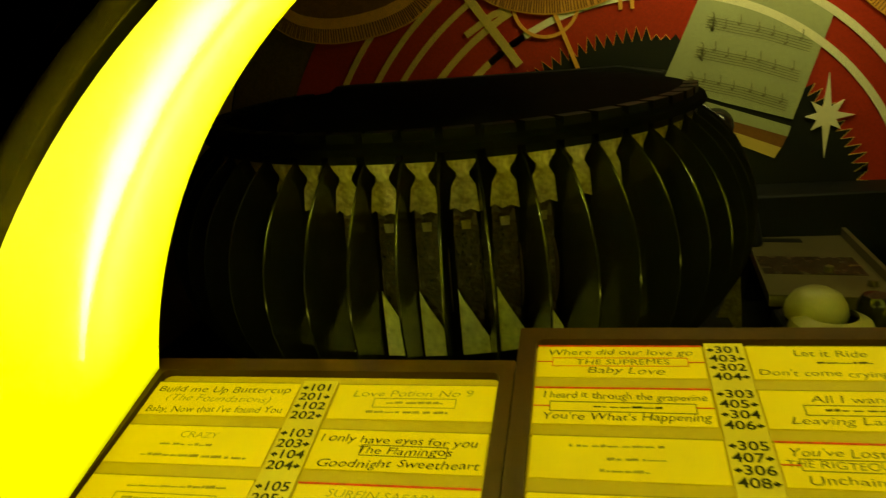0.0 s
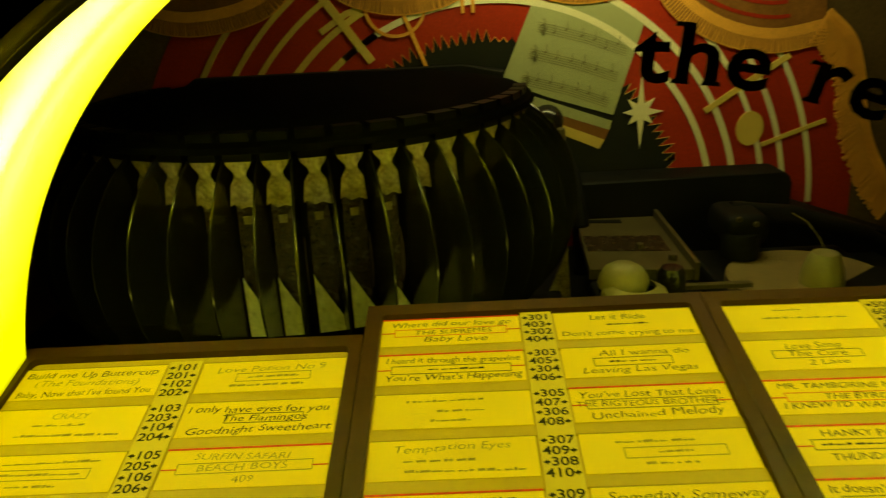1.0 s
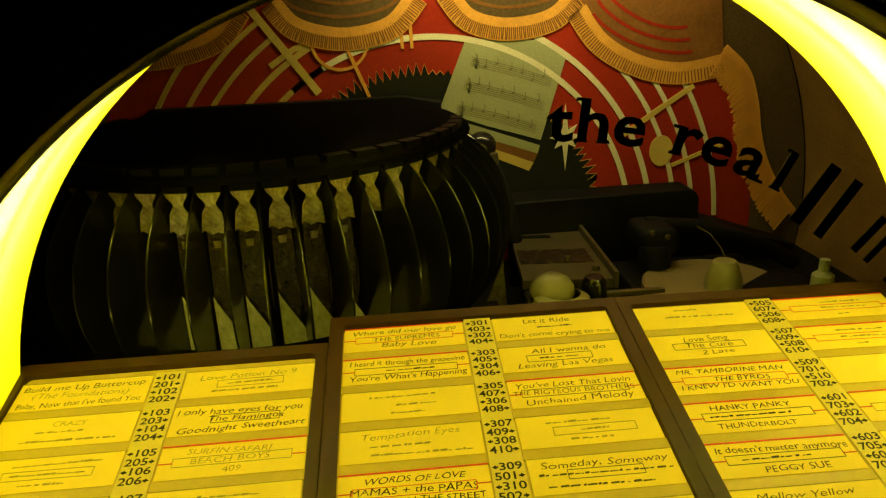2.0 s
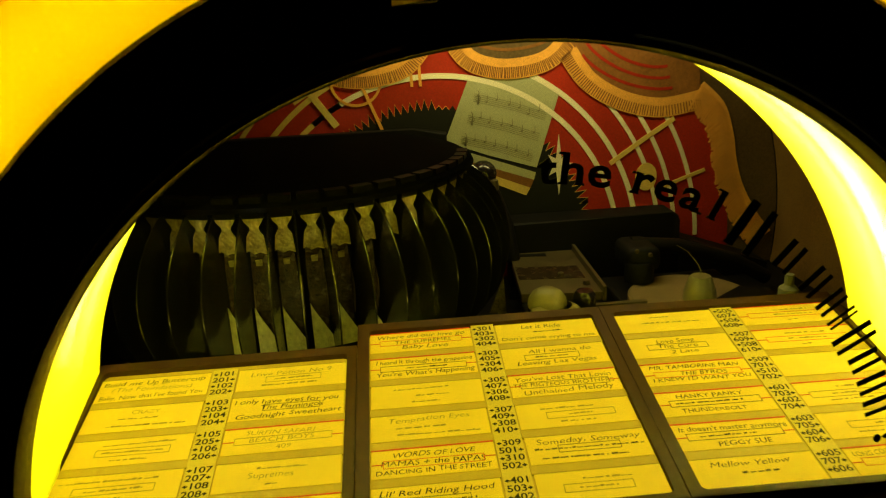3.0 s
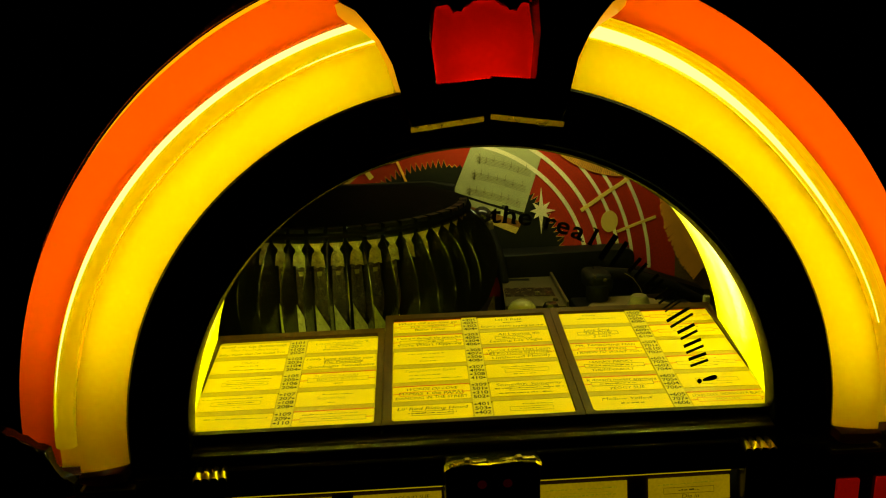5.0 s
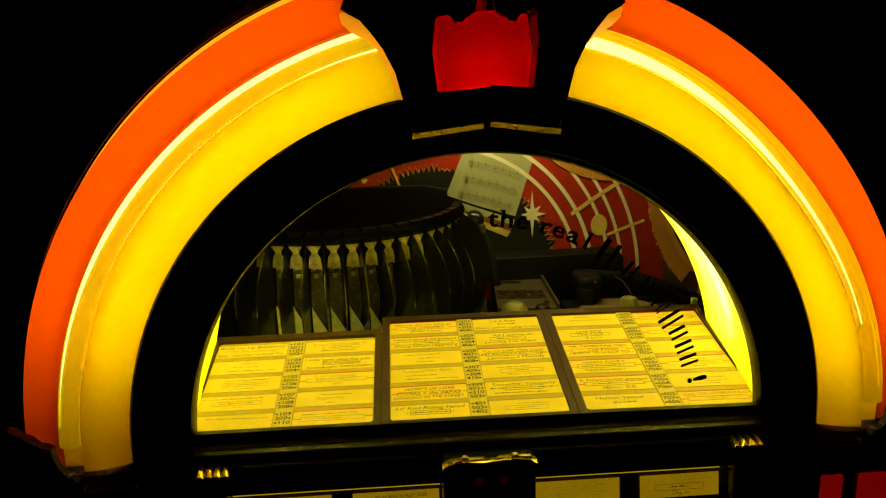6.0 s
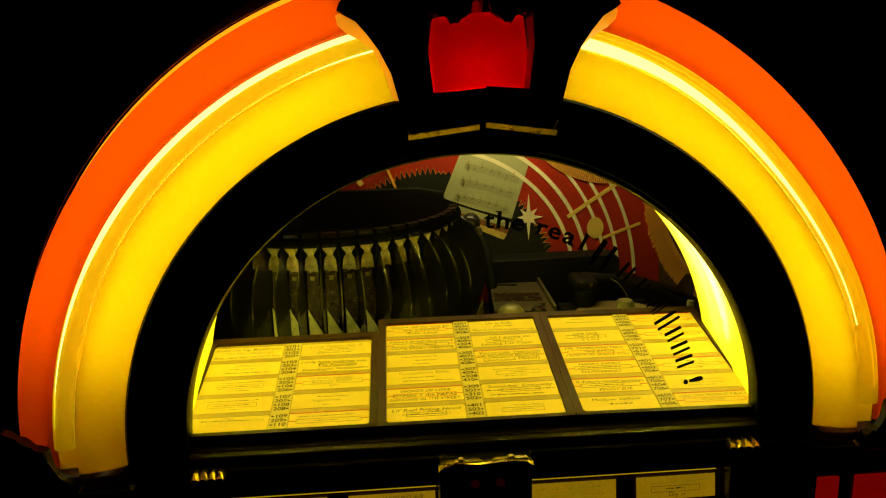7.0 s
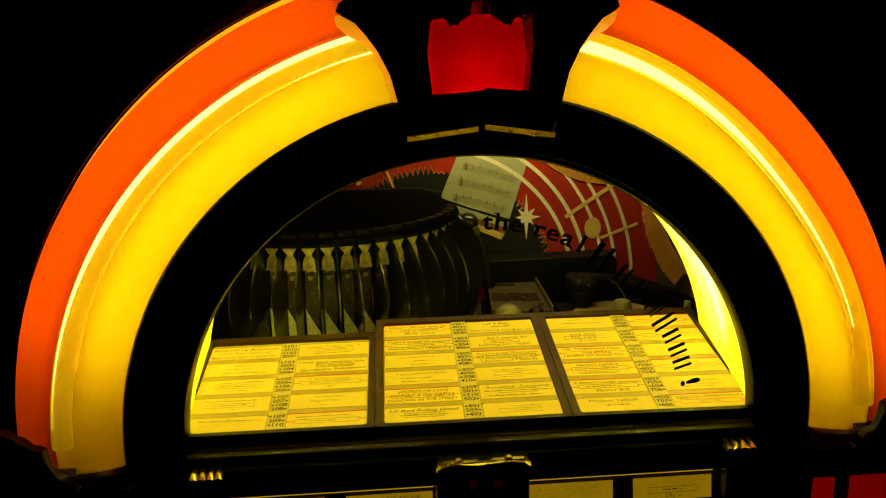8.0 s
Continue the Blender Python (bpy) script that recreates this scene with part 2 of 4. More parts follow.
def arc(cx, cz, r, a0, a1, steps=40):
    return [(cx + r * math.cos(radians(a0 + (a1 - a0) * i / steps)), cz + r * math.sin(radians(a0 + (a1 - a0) * i / steps))) for i in range(steps + 1)]


def lathe(profile, steps=32, bm=None, at=(0, 0, 0), axis="Z"):
    """Turns a profile of (radius, height) round an axis."""
    bm = bm or bmesh.new()
    rings = []
    for i in range(steps):
        a = 2 * math.pi * i / steps
        ring = []
        for r, h in profile:
            u, v = r * math.cos(a), r * math.sin(a)
            p = {"Z": (u, v, h), "Y": (u, h, v), "X": (h, u, v)}[axis]
            ring.append(bm.verts.new((p[0] + at[0], p[1] + at[1], p[2] + at[2])))
        rings.append(ring)
    for i in range(steps):
        p, q = rings[i], rings[(i + 1) % steps]
        for k in range(len(profile) - 1):
            bm.faces.new((p[k], q[k], q[k + 1], p[k + 1]))
    bmesh.ops.remove_doubles(bm, verts=bm.verts, dist=1e-6)
    return bm


def rod(points, radius, sides=10):
    """A round bar along points in space."""
    bm = bmesh.new()
    rings = []
    for i, p in enumerate(points):
        d = (Vector(points[min(i + 1, len(points) - 1)]) - Vector(points[max(i - 1, 0)])).normalized()
        q = d.to_track_quat("Z", "Y")
        rings.append([bm.verts.new(Vector(p) + q @ Vector((radius * math.cos(2 * math.pi * k / sides), radius * math.sin(2 * math.pi * k / sides), 0))) for k in range(sides)])
    for a, b in zip(rings, rings[1:]):
        for k in range(sides):
            bm.faces.new((a[k], a[(k + 1) % sides], b[(k + 1) % sides], b[k]))
    bm.faces.new(rings[0][::-1])
    bm.faces.new(rings[-1])
    return bm


LETTERS = {}


def letters(text, size, slant=0.0, wide=1.0, depth=0.0, bold=0.0):
    """A mesh of the text in the built-in font, centred, in its own x and y."""
    key = (text, size, slant, wide, depth, bold)
    if key not in LETTERS:
        cu = bpy.data.curves.new("writing", "FONT")
        cu.body, cu.size, cu.align_x, cu.align_y, cu.resolution_u, cu.shear, cu.offset = text, size, "CENTER", "CENTER", 3, slant, bold
        cu.extrude = depth
        ob = new("writing", cu)
        bpy.context.view_layer.update()
        me = bpy.data.meshes.new_from_object(ob.evaluated_get(bpy.context.evaluated_depsgraph_get()))
        bpy.data.objects.remove(ob)
        me.transform(Matrix.Diagonal((wide, 1, 1, 1)))
        LETTERS[key] = me
    return LETTERS[key]


def writing(name, text, size, mat, parent, m, fit_width=None, shake=0, **k):
    me = letters(text, size, **k).copy()
    if fit_width:
        xs = [v.co.x for v in me.vertices]
        w = max(xs) - min(xs)
        if w > fit_width:
            me.transform(Matrix.Diagonal((fit_width / w, 1, 1, 1)))
    if shake:
        off = Vector((shake * 3.7, shake * 1.3, 0))
        for v in me.vertices:
            d = noise.noise_vector(v.co * 260 + off)
            e = noise.noise_vector(v.co * 90 + off)
            v.co.x += 0.00042 * d.x + 0.0005 * e.x
            v.co.y += 0.00050 * d.y + 0.0007 * e.y
    me.materials.clear()
    me.materials.append(mat)
    ob = new(name, me)
    ob.parent = parent
    ob.matrix_basis = m
    return ob


# ---- the room ----
def room():
    for name, dims in (("floor", (-2.5, 2.5, -2.6, 2.6, -0.1, 0.0)), ("ceiling", (-2.5, 2.5, -2.6, 2.6, 2.6, 2.7)),
                       ("wall_north", (-2.5, 2.5, 2.6, 2.7, 0.0, 2.6)), ("wall_south", (-2.5, 2.5, -2.7, -2.6, 0.0, 2.6)),
                       ("wall_east", (2.5, 2.6, -2.6, 2.6, 0.0, 2.6)), ("wall_west", (-2.6, -2.5, -2.6, 2.6, 0.0, 2.6))):
        ob = part(name, one_box(*dims), M_floor if name == "floor" else M_wall)
        tagged(ob, "dark unlit room " + name.split("_")[0], name.split("_")[0], kind="structure")


room()

# ---- the jukebox cabinet ----
juke = thing("jukebox", Matrix(), "black arched jukebox with glowing yellow and orange plastics", "jukebox")


def cabinet():
    bm = bmesh.new()
    box(bm, -0.40, 0.40, 0.075, 0.235, 0.04, 1.0, bevel=0.006)
    box(bm, -0.43, 0.43, 0.238, 0.66, 0.04, 1.0, bevel=0.006)
    part("cabinet_body", bm, M_cab, juke, "dark-stained wooden lower cabinet")
    part("plinth", one_box(-0.36, 0.36, 0.10, 0.62, 0.0, 0.04), M_cab, juke)
    part("chamber_floor", one_box(-0.428, 0.428, 0.238, 0.66, 1.004, 1.03), M_inside, juke)
    part("arch_shell", sweep([(0.404, 0.205), (0.434, 0.235), (0.444, 0.235), (0.444, 0.66), (0.434, 0.66), (0.434, 0.245), (0.404, 0.215)], -8, 188, 80), M_cab, juke, "dark wooden arched cabinet shell", smooth=True)
    part("chamber_lining", sweep([(0.4305, 0.248), (0.4335, 0.248), (0.4335, 0.602), (0.4305, 0.602)], -8, 188, 60), M_lining, juke, "brown lining of the record chamber", smooth=True)
    part("chamber_back", slab(arc(0, ZC, 0.434, -8, 188, 60), 0.606, 0.64), M_inside, juke)


cabinet()


def arch():
    A0, A1 = -2.5, 182.5
    # black front ring with raised lips on both rims
    prof = [(0.2545, 0.062), (0.2545, 0.047), (0.2560, 0.0445), (0.2590, 0.0445), (0.2605, 0.047), (0.268, 0.0485), (0.280, 0.0465), (0.293, 0.0445),
            (0.2995, 0.0440), (0.3010, 0.0415), (0.3040, 0.0405), (0.3060, 0.042), (0.3065, 0.062)]
    part("front_ring", sweep(prof, A0, A1, 110), M_black, juke, "glossy black arched front ring", smooth=True)
    def bow(bm, side):
        """The plastics of one side are bent inward a little at half height."""
        if side:
            return bm
        for v in bm.verts:
            r, a = math.hypot(v.co.x, v.co.z - ZC), math.degrees(math.atan2(v.co.z - ZC, v.co.x))
            k = max(0.0, min(1.0, (r - 0.310) / 0.035)) if r < 0.352 else max(0.45, 1 - (r - 0.352) / 0.09)
            r2 = r - 0.0085 * k * math.exp(-((a - 40) / 21) ** 2)
            v.co.x, v.co.z = r2 * math.cos(radians(a)), ZC + r2 * math.sin(radians(a))
        return bm

    def strand(line, y, a0, a1, steps=60):
        """A rod round the arch; line gives radius and half width at a share of its way."""
        bm, rings = bmesh.new(), []
        for i in range(steps + 1):
            u = i / steps
            a = radians(a0 + (a1 - a0) * u)
            r, w = line(u)
            rings.append([bm.verts.new(((r + w * math.cos(k * math.pi / 5)) * math.cos(a), y + min(w, 0.0042) * math.sin(k * math.pi / 5), ZC + (r + w * math.cos(k * math.pi / 5)) * math.sin(a))) for k in range(10)])
        for p, q in zip(rings, rings[1:]):
            for k in range(10):
                bm.faces.new((p[k], p[(k + 1) % 10], q[(k + 1) % 10], q[k]))
        bm.faces.new(rings[0])
        bm.faces.new(rings[-1][::-1])
        return bm

    # yellow band, cylinder-like sheet leaning towards the bubble tube
    n = 8
    front = [(0.3058 + 0.0388 * i / n, 0.0455 - 0.010 * math.sin(math.pi / 2 * i / n)) for i in range(n + 1)]
    back = [(r, y + 0.002) for r, y in front[::-1]]
    for side, (a0, a1) in enumerate(((-0.8, 80.5), (99.5, 180.8))):
        part("yellow_panel", bow(sweep(front + back, a0, a1, 60), side), M_yellow, juke, "lit yellow translucent arch plastic", smooth=True)
        # half-round bubble tube, ridged on its shoulder
        half = [(0.3546 - 0.0088 * math.cos(math.pi * k / 14), 0.0390 - 0.0075 * math.sin(math.pi * k / 14)) for k in range(15)] + [(0.3634, 0.045), (0.3458, 0.045)]
        tube = part("bubble_tube", bow(sweep(half, a0 + (0.6 if side else 4), a1 - (4 if side else 0.6), 60), side), M_bubble, juke, "glowing yellow bubble tube", smooth=True)
        # Added glowing strands draw the bright highlights along each tube.
        if side:
            part("tube_shine", strand(lambda u: (0.3605 - 0.0012 * u, max(0.0003, 0.0025 if u < 0.6 else 0.0025 - 0.0055 * (u - 0.6))), 0.0335, a0 + 0.4, a1 - 7), M_shine, tube, "glowing strand standing in for the tube's bright highlight", smooth=True)
            part("tube_shine", strand(lambda u: (0.3470, max(0.0002, 0.0015 * (1 - u))), 0.0362, a0 + 0.4, 121), M_shine, tube, "thin glowing strand standing in for a highlight beside the tube", smooth=True)
            part("seam", strand(lambda u: (0.3446, 0.0008), 0.0352, 103, a1 - 16), M_seam, tube, "darker amber seam beside the tube, light put in as emission")
        else:
            part("tube_shine", bow(strand(lambda u: (0.3487 + 0.0022 * u, 0.0006 + 0.0048 * u ** 1.4), 0.0340, 16, a1 - 0.4), side), M_shine, tube, "glowing strand standing in for the tube's bright highlight", smooth=True)
            for r in (0.3560, 0.3598):
                part("ridge", bow(strand(lambda u: (r, 0.0005), 0.0318 if r < 0.358 else 0.0334, 6, a1 - 1), side), M_seam, tube, "thin amber seam of the tube, light put in as emission")
        strip = [(0.3436, 0.0475), (0.3660, 0.0475), (0.3660, 0.0490), (0.3436, 0.0490)]
        part("backing_strip", bow(sweep(strip, a0, a1, 60), side), M_back, tube, "amber strip behind the bubble tube", smooth=True)
        # orange outer plastic, rounded over the shoulder
        m = 12
        outer = [(0.3642 + 0.0398 * math.sin(math.pi / 2 * i / m), 0.040 + 0.030 * (1 - math.cos(math.pi / 2 * i / m))) for i in range(m + 1)] + [(0.4045, 0.125), (0.4045, 0.2)]
        inner = [(r - 0.0022, y + 0.0012) for r, y in outer[::-1]]
        lo, hi = (0.0, 82.5) if not side else (97.5, 180.0)
        part("orange_panel", bow(sweep(outer + inner, lo, hi, 60), side), M_orange, juke, "lit orange translucent outer arch plastic", smooth=True)
        if side:
            part("edge_strip", strand(lambda u: (0.4068, max(0.0003, 0.0024 * (1 - u ** 2))), 0.080, hi - 82, 152), M_edge, juke, "thin clear yellow edge strip, light put in as emission", smooth=True)
            part("edge_bead", strand(lambda u: (0.4112, 0.0004), 0.084, hi - 82, 158), M_groove, juke, "thin dark outer bead")
        else:
            part("edge_bead", bow(strand(lambda u: (0.4072, 0.0005), 0.080, 36, 80), side), M_groove, juke, "thin dark outer bead")
    # light chamber: reflectors and lamps, one arc a side
    part("reflector", sweep([(0.3068, 0.1985), (0.4020, 0.1985), (0.4020, 0.2035), (0.3068, 0.2035)], A0, A1, 60), M_white, juke)
    part("reflector", sweep([(0.3035, 0.066), (0.3055, 0.066), (0.3055, 0.1985), (0.3035, 0.1985)], A0, A1, 60), M_white, juke)
    for a0, a1 in ((8, 82), (98, 165)):
        for r, y, rad in ((0.344, 0.085, 0.006), (0.382, 0.105, 0.005)):
            ring = [(r + rad * math.cos(2 * math.pi * k / 8), y + rad * math.sin(2 * math.pi * k / 8)) for k in range(8)]
            part("lamp_tube", sweep(ring, a0, a1, 30), M_lamp, juke, "warm fluorescent tube behind the plastics", smooth=True)
    # inner yellow wall round the title cards and its lamp
    wall = [(0.2600, 0.0645), (0.2702, 0.2), (0.2722, 0.2), (0.2620, 0.0645)]
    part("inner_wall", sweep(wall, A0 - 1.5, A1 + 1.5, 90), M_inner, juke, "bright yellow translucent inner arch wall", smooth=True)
    for a0, a1 in ((84, 8), (96, 164)):
        part("lamp_tube", strand(lambda u: (0.2775, 0.0042 if u < 0.72 else max(0.0004, 0.0042 * (1 - (u - 0.72) / 0.28))), 0.152, a0, a1, 50), M_lampin, juke, "fluorescent tube behind the inner wall", smooth=True)
    # Unseen black sleeve added to keep the inner lamp's light from bouncing back.
    part("bounce_blocker", sweep([(0.3010, 0.068), (0.3030, 0.068), (0.3030, 0.1980), (0.3010, 0.1980)], A0, A1, 60), M_inside, juke)
    part("chamber_lip", sweep([(0.2724, 0.1985), (0.3033, 0.1985), (0.3033, 0.2035), (0.2724, 0.2035)], A0, A1, 60), M_inside, juke)
    part("chamber_lip", sweep([(0.2623, 0.0645), (0.3033, 0.0645), (0.3033, 0.0665), (0.2623, 0.0665)], A0, A1, 60), M_inside, juke)


arch()


def crown():
    """The black keystone ornament with its red jewel, at the top of the arch."""
    half = [(0.0560, 1.3570), (0.0585, 1.3700), (0.0630, 1.3880), (0.0675, 1.4060), (0.0735, 1.4240), (0.0820, 1.4360), (0.0920, 1.4440), (0.1010, 1.4490), (0.1055, 1.4520), (0.1030, 1.4580), (0.0940, 1.4635), (0.0850, 1.4710), (0.0780, 1.4850), (0.0740, 1.5050)]
    cx = 0.003
    body = bmesh.new()
    # two cheeks, a sill and a back leave a niche for the jewel
    for s in (-1, 1):
        cheek = [(cx + s * x, z) for x, z in half] + [(cx + s * 0.040, 1.505), (cx + s * 0.0385, 1.450), (cx + s * 0.0400, 1.425), (cx + s * 0.0365, 1.3930), (cx + s * 0.0365, 1.3600), (cx + s * 0.040, 1.3575)]
        slab(cheek, 0.012, 0.090, body, bevel=0.0025)
    ob = part("crown_body", body, M_black, juke, "black keystone ornament over the arch", smooth=True)
    sill = slab([(cx - 0.0363, 1.3640), (cx - 0.001, 1.3680), (cx + 0.001, 1.3680), (cx + 0.0363, 1.3640), (cx + 0.0363, 1.3925), (cx + 0.004, 1.3955), (cx + 0.003, 1.3925), (cx - 0.0363, 1.3915)], 0.010, 0.088, bevel=0.0015)
    part("crown_sill", sill, M_black, ob, smooth=True)
    part("crown_back", one_box(cx - 0.038, cx + 0.038, 0.060, 0.089, 1.393, 1.505), M_black, ob)
    jewel = slab([(cx - 0.0345, 1.3900), (cx + 0.0345, 1.3900), (cx + 0.0375, 1.420), (cx + 0.034, 1.446), (cx + 0.020, 1.4500), (cx - 0.020, 1.4480), (cx - 0.034, 1.446), (cx - 0.0375, 1.420)], 0.017, 0.0585, bevel=0.010)
    part("jewel", jewel, M_jewel, ob, "glowing red plastic jewel", smooth=True)
    part("bulb", lathe([(0.0, -0.030), (0.005, -0.028), (0.006, 0.0), (0.005, 0.028), (0.0, 0.030)], 12, at=(cx, 0.046, 1.404), axis="X"), M_bulb, ob, "bulb inside the jewel")
    part("jewel_spike", slab([(cx - 0.004, 1.505), (cx - 0.0045, 1.470), (cx - 0.0010, 1.449), (cx + 0.0018, 1.449), (cx + 0.0055, 1.470), (cx + 0.005, 1.505)], 0.020, 0.058, bevel=0.002), M_jewel, ob)
    for s in (-1, 1):
        leaf = [(cx + s * x, z) for x, z in ((0.0052, 1.505), (0.0050, 1.4600), (0.0075, 1.4480), (0.0120, 1.4445), (0.0180, 1.4425), (0.0225, 1.4400), (0.0250, 1.4445), (0.0290, 1.4500), (0.0335, 1.4460), (0.0400, 1.4520), (0.0400, 1.505))]
        part("crown_leaf", slab(leaf, 0.008, 0.0155, bevel=0.002), M_black, ob, smooth=True)
        # clear flared collar where the arch plastics end; arch light is put in as emission
        outer = ((0.0662, 1.3860), (0.0670, 1.3880), (0.0725, 1.4060), (0.0800, 1.4230), (0.0885, 1.4305), (0.0995, 1.4365), (0.1060, 1.4425), (0.1075, 1.4495))
        inner = ((0.0594, 1.3860), (0.0600, 1.3880), (0.0650, 1.4060), (0.0710, 1.4240), (0.0790, 1.4360), (0.0890, 1.4440), (0.0960, 1.4485), (0.0990, 1.4520))
        bm = bmesh.new()
        rows = [[bm.verts.new((cx + s * x, y, z)) for x, z in line] for line, y in ((outer, 0.0300), (outer, 0.0285), (inner, 0.0180), (inner, 0.0200))]
        for p, q in zip(rows, rows[1:] + rows[:1]):
            for k in range(7):
                bm.faces.new((p[k], p[k + 1], q[k + 1], q[k]))
        for k in (0, 7):
            bm.faces.new([r[k] for r in rows])
        part("collar", bm, M_collar, ob, "clear amber flared end collar, arch light put in as emission", smooth=True)
    for s, z0, z1 in ((-1, 1.3570, 1.3632), (1, 1.3568, 1.3645)):
        a, b = cx + s * 0.0565, cx + s * 0.0026
        bm = bmesh.new()
        ends = [[bm.verts.new((x, y, z + dz)) for y, dz in ((0.0060, 0.0042), (0.0160, 0.0042), (0.0160, 0.0), (0.0105, 0.0))] for x, z in ((a, z0), (b, z1))]
        for k in range(4):
            bm.faces.new((ends[0][k], ends[0][(k + 1) % 4], ends[1][(k + 1) % 4], ends[1][k]))
        bm.faces.new(ends[0])
        bm.faces.new(ends[1][::-1])
        part("gold_strip", bm, M_gold, ob, "worn gold trim strip")


crown()


def lean(bm, y0, z):
    """Draws the lower rim of a front face forward, so that the face looks upward."""
    for v in bm.verts:
        if abs(v.co.y - y0) < 1e-5 and v.co.z < z:
            v.co.y -= 0.0065
    return bm


def scallop(x0, x1, z, teeth, depth, y0, y1, seed):
    rnd = random.Random(seed)
    top, bottom = [], []
    for i in range(teeth * 4 + 1):
        u = i / (teeth * 4)
        k = i % 4
        top.append((x0 + (x1 - x0) * u, z + (0.0008 if k in (1, 2) else (-0.0034 if k == 0 else -0.0004)) + rnd.uniform(-0.0002, 0.0002)))
        bottom.append((x0 + (x1 - x0) * u, z - depth * (0.45 if k in (1, 2, 3) else 1.0) - rnd.uniform(0, 0.0006)))
    return lean(slab(top + bottom[::-1], y0, y1), y0, z - 0.0015)


def sill():
    """The ribbed black sill under the window, posts, centre block and the lower card windows."""
    prof = [(0.068, 1.0945), (0.0600, 1.0938), (0.0500, 1.0912), (0.0465, 1.0905), (0.0445, 1.0890), (0.0395, 1.0880), (0.0385, 1.0865), (0.0385, 1.0780), (0.0360, 1.0770), (0.0350, 1.0755), (0.0350, 1.0660),
            (0.0365, 1.0650), (0.0375, 1.0490), (0.0390, 1.0475), (0.068, 1.0475)]
    bm = bmesh.new()
    rings = [[bm.verts.new((x, y, z)) for y, z in prof] for x in (-0.2535, 0.2535)]
    n = len(prof)
    for i in range(n):
        bm.faces.new((rings[0][i], rings[0][(i + 1) % n], rings[1][(i + 1) % n], rings[1][i]))
    bm.faces.new(rings[0])
    bm.faces.new(rings[1][::-1])
    part("window_sill", bm, M_sill, juke, "ribbed glossy black sill under the window")
    blk = part("centre_block", one_box(-0.0385, 0.0435, 0.0195, 0.075, 0.93, 1.0795, bevel=0.003), M_black, juke, "black centre block with dim red lenses", smooth=True)
    edge = []
    for u, h in ((0, -0.004), (0.02, -0.002), (0.07, 0), (0.20, 0.0008), (0.22, 0.0025), (0.26, 0.0025), (0.29, 0.0005), (0.43, 0.0008), (0.46, -0.0012), (0.56, -0.0012), (0.60, 0.0008), (0.72, 0.001), (0.75, 0.0028), (0.79, 0.0028), (0.81, 0.001), (0.93, 0.001), (0.95, -0.001), (1.0, -0.003)):
        edge.append((-0.0387 + 0.0824 * u, 1.0808 + h))
    rim = slab(edge + [(x, z - 0.0020) for x, z in edge[::-1]], 0.0180, 0.0225)
    rim.verts.ensure_lookup_table()
    for i in range(len(edge), 2 * len(edge)):
        rim.verts[i].co.y -= 0.0035
    part("gold_rim", rim, M_gold, blk, "worn gold scalloped rim")
    for x in (-0.0068, 0.0150):
        part("lens", lathe([(0.0, 0.0172), (0.003, 0.0178), (0.0042, 0.0196)], 16, at=(x, 0, 1.0585), axis="Y"), M_led, blk, "dim red lens", smooth=True)
    for s in (-1, 1):
        x0, x1 = sorted((s * 0.2275, s * 0.3120))
        post = part("post", one_box(x0, x1, 0.0340, 0.075, 0.93, 1.0720, bevel=0.003), M_black, juke, smooth=True)
        x0, x1 = sorted((s * 0.2215, s * 0.2495))
        part("gold_tip", scallop(x0, x1, 1.0782, 4, 0.0056, 0.0310, 0.0420, 3 + s), M_gold, post, "worn gold scalloped tip")
        # outer column below the arch with a red lit panel
        x0, x1 = sorted((s * 0.3125, s * 0.4180))
        col = part("side_column", one_box(x0, x1, 0.060, 0.205, 0.04, 1.066, bevel=0.004), M_black, juke, smooth=True)
        for u0, u1 in ((0.3135, 0.3480), (0.3640, 0.4100)):
            x0, x1 = sorted((s * u0, s * u1))
            part("red_panel", one_box(x0, x1, 0.0560, 0.0595, 0.60, 1.0190, bevel=0.0012), M_redcol, col, "dim red lit panel")
        # amber saddle under the yellow plastic and the leafy black foot
        pts = [(s * x, z) for x, z in ((0.3070, 1.0735), (0.3180, 1.0705), (0.3330, 1.0705), (0.3450, 1.0735), (0.3450, 1.0800), (0.3390, 1.0815), (0.3250, 1.0790), (0.3130, 1.0800), (0.3075, 1.0825))]
        part("saddle", slab(pts, 0.0300, 0.0600, bevel=0.0015), M_saddle, juke, "dark amber plastic saddle", smooth=True)
        rnd = random.Random(5 + s)
        top = [(0.3450, 1.0800), (0.3500, 1.0860), (0.3560, 1.0880), (0.3600, 1.0960), (0.3620, 1.1120), (0.3680, 1.1140), (0.3720, 1.1135), (0.3790, 1.1210), (0.3850, 1.1230), (0.3900, 1.1290), (0.3960, 1.1300), (0.4020, 1.1340), (0.4120, 1.1330), (0.4220, 1.1250)]
        top = [(x, z + rnd.uniform(-0.001, 0.001)) for x, z in top]
        foot = [(s * x, z) for x, z in top + [(0.4260, 1.060), (0.3450, 1.0680)]]
        part("leaf_foot", slab(foot, 0.0200, 0.0295, bevel=0.002), M_black, juke, "black cast leaf ornament at the arch's foot", smooth=True)
        ledge = [(s * x, z) for x, z in ((0.2980, 1.0655), (0.3450, 1.0655), (0.3450, 1.0690), (0.2980, 1.0700))]
        part("foot_ledge", slab(ledge, 0.0240, 0.0600, bevel=0.001), M_black, juke, smooth=True)


sill()


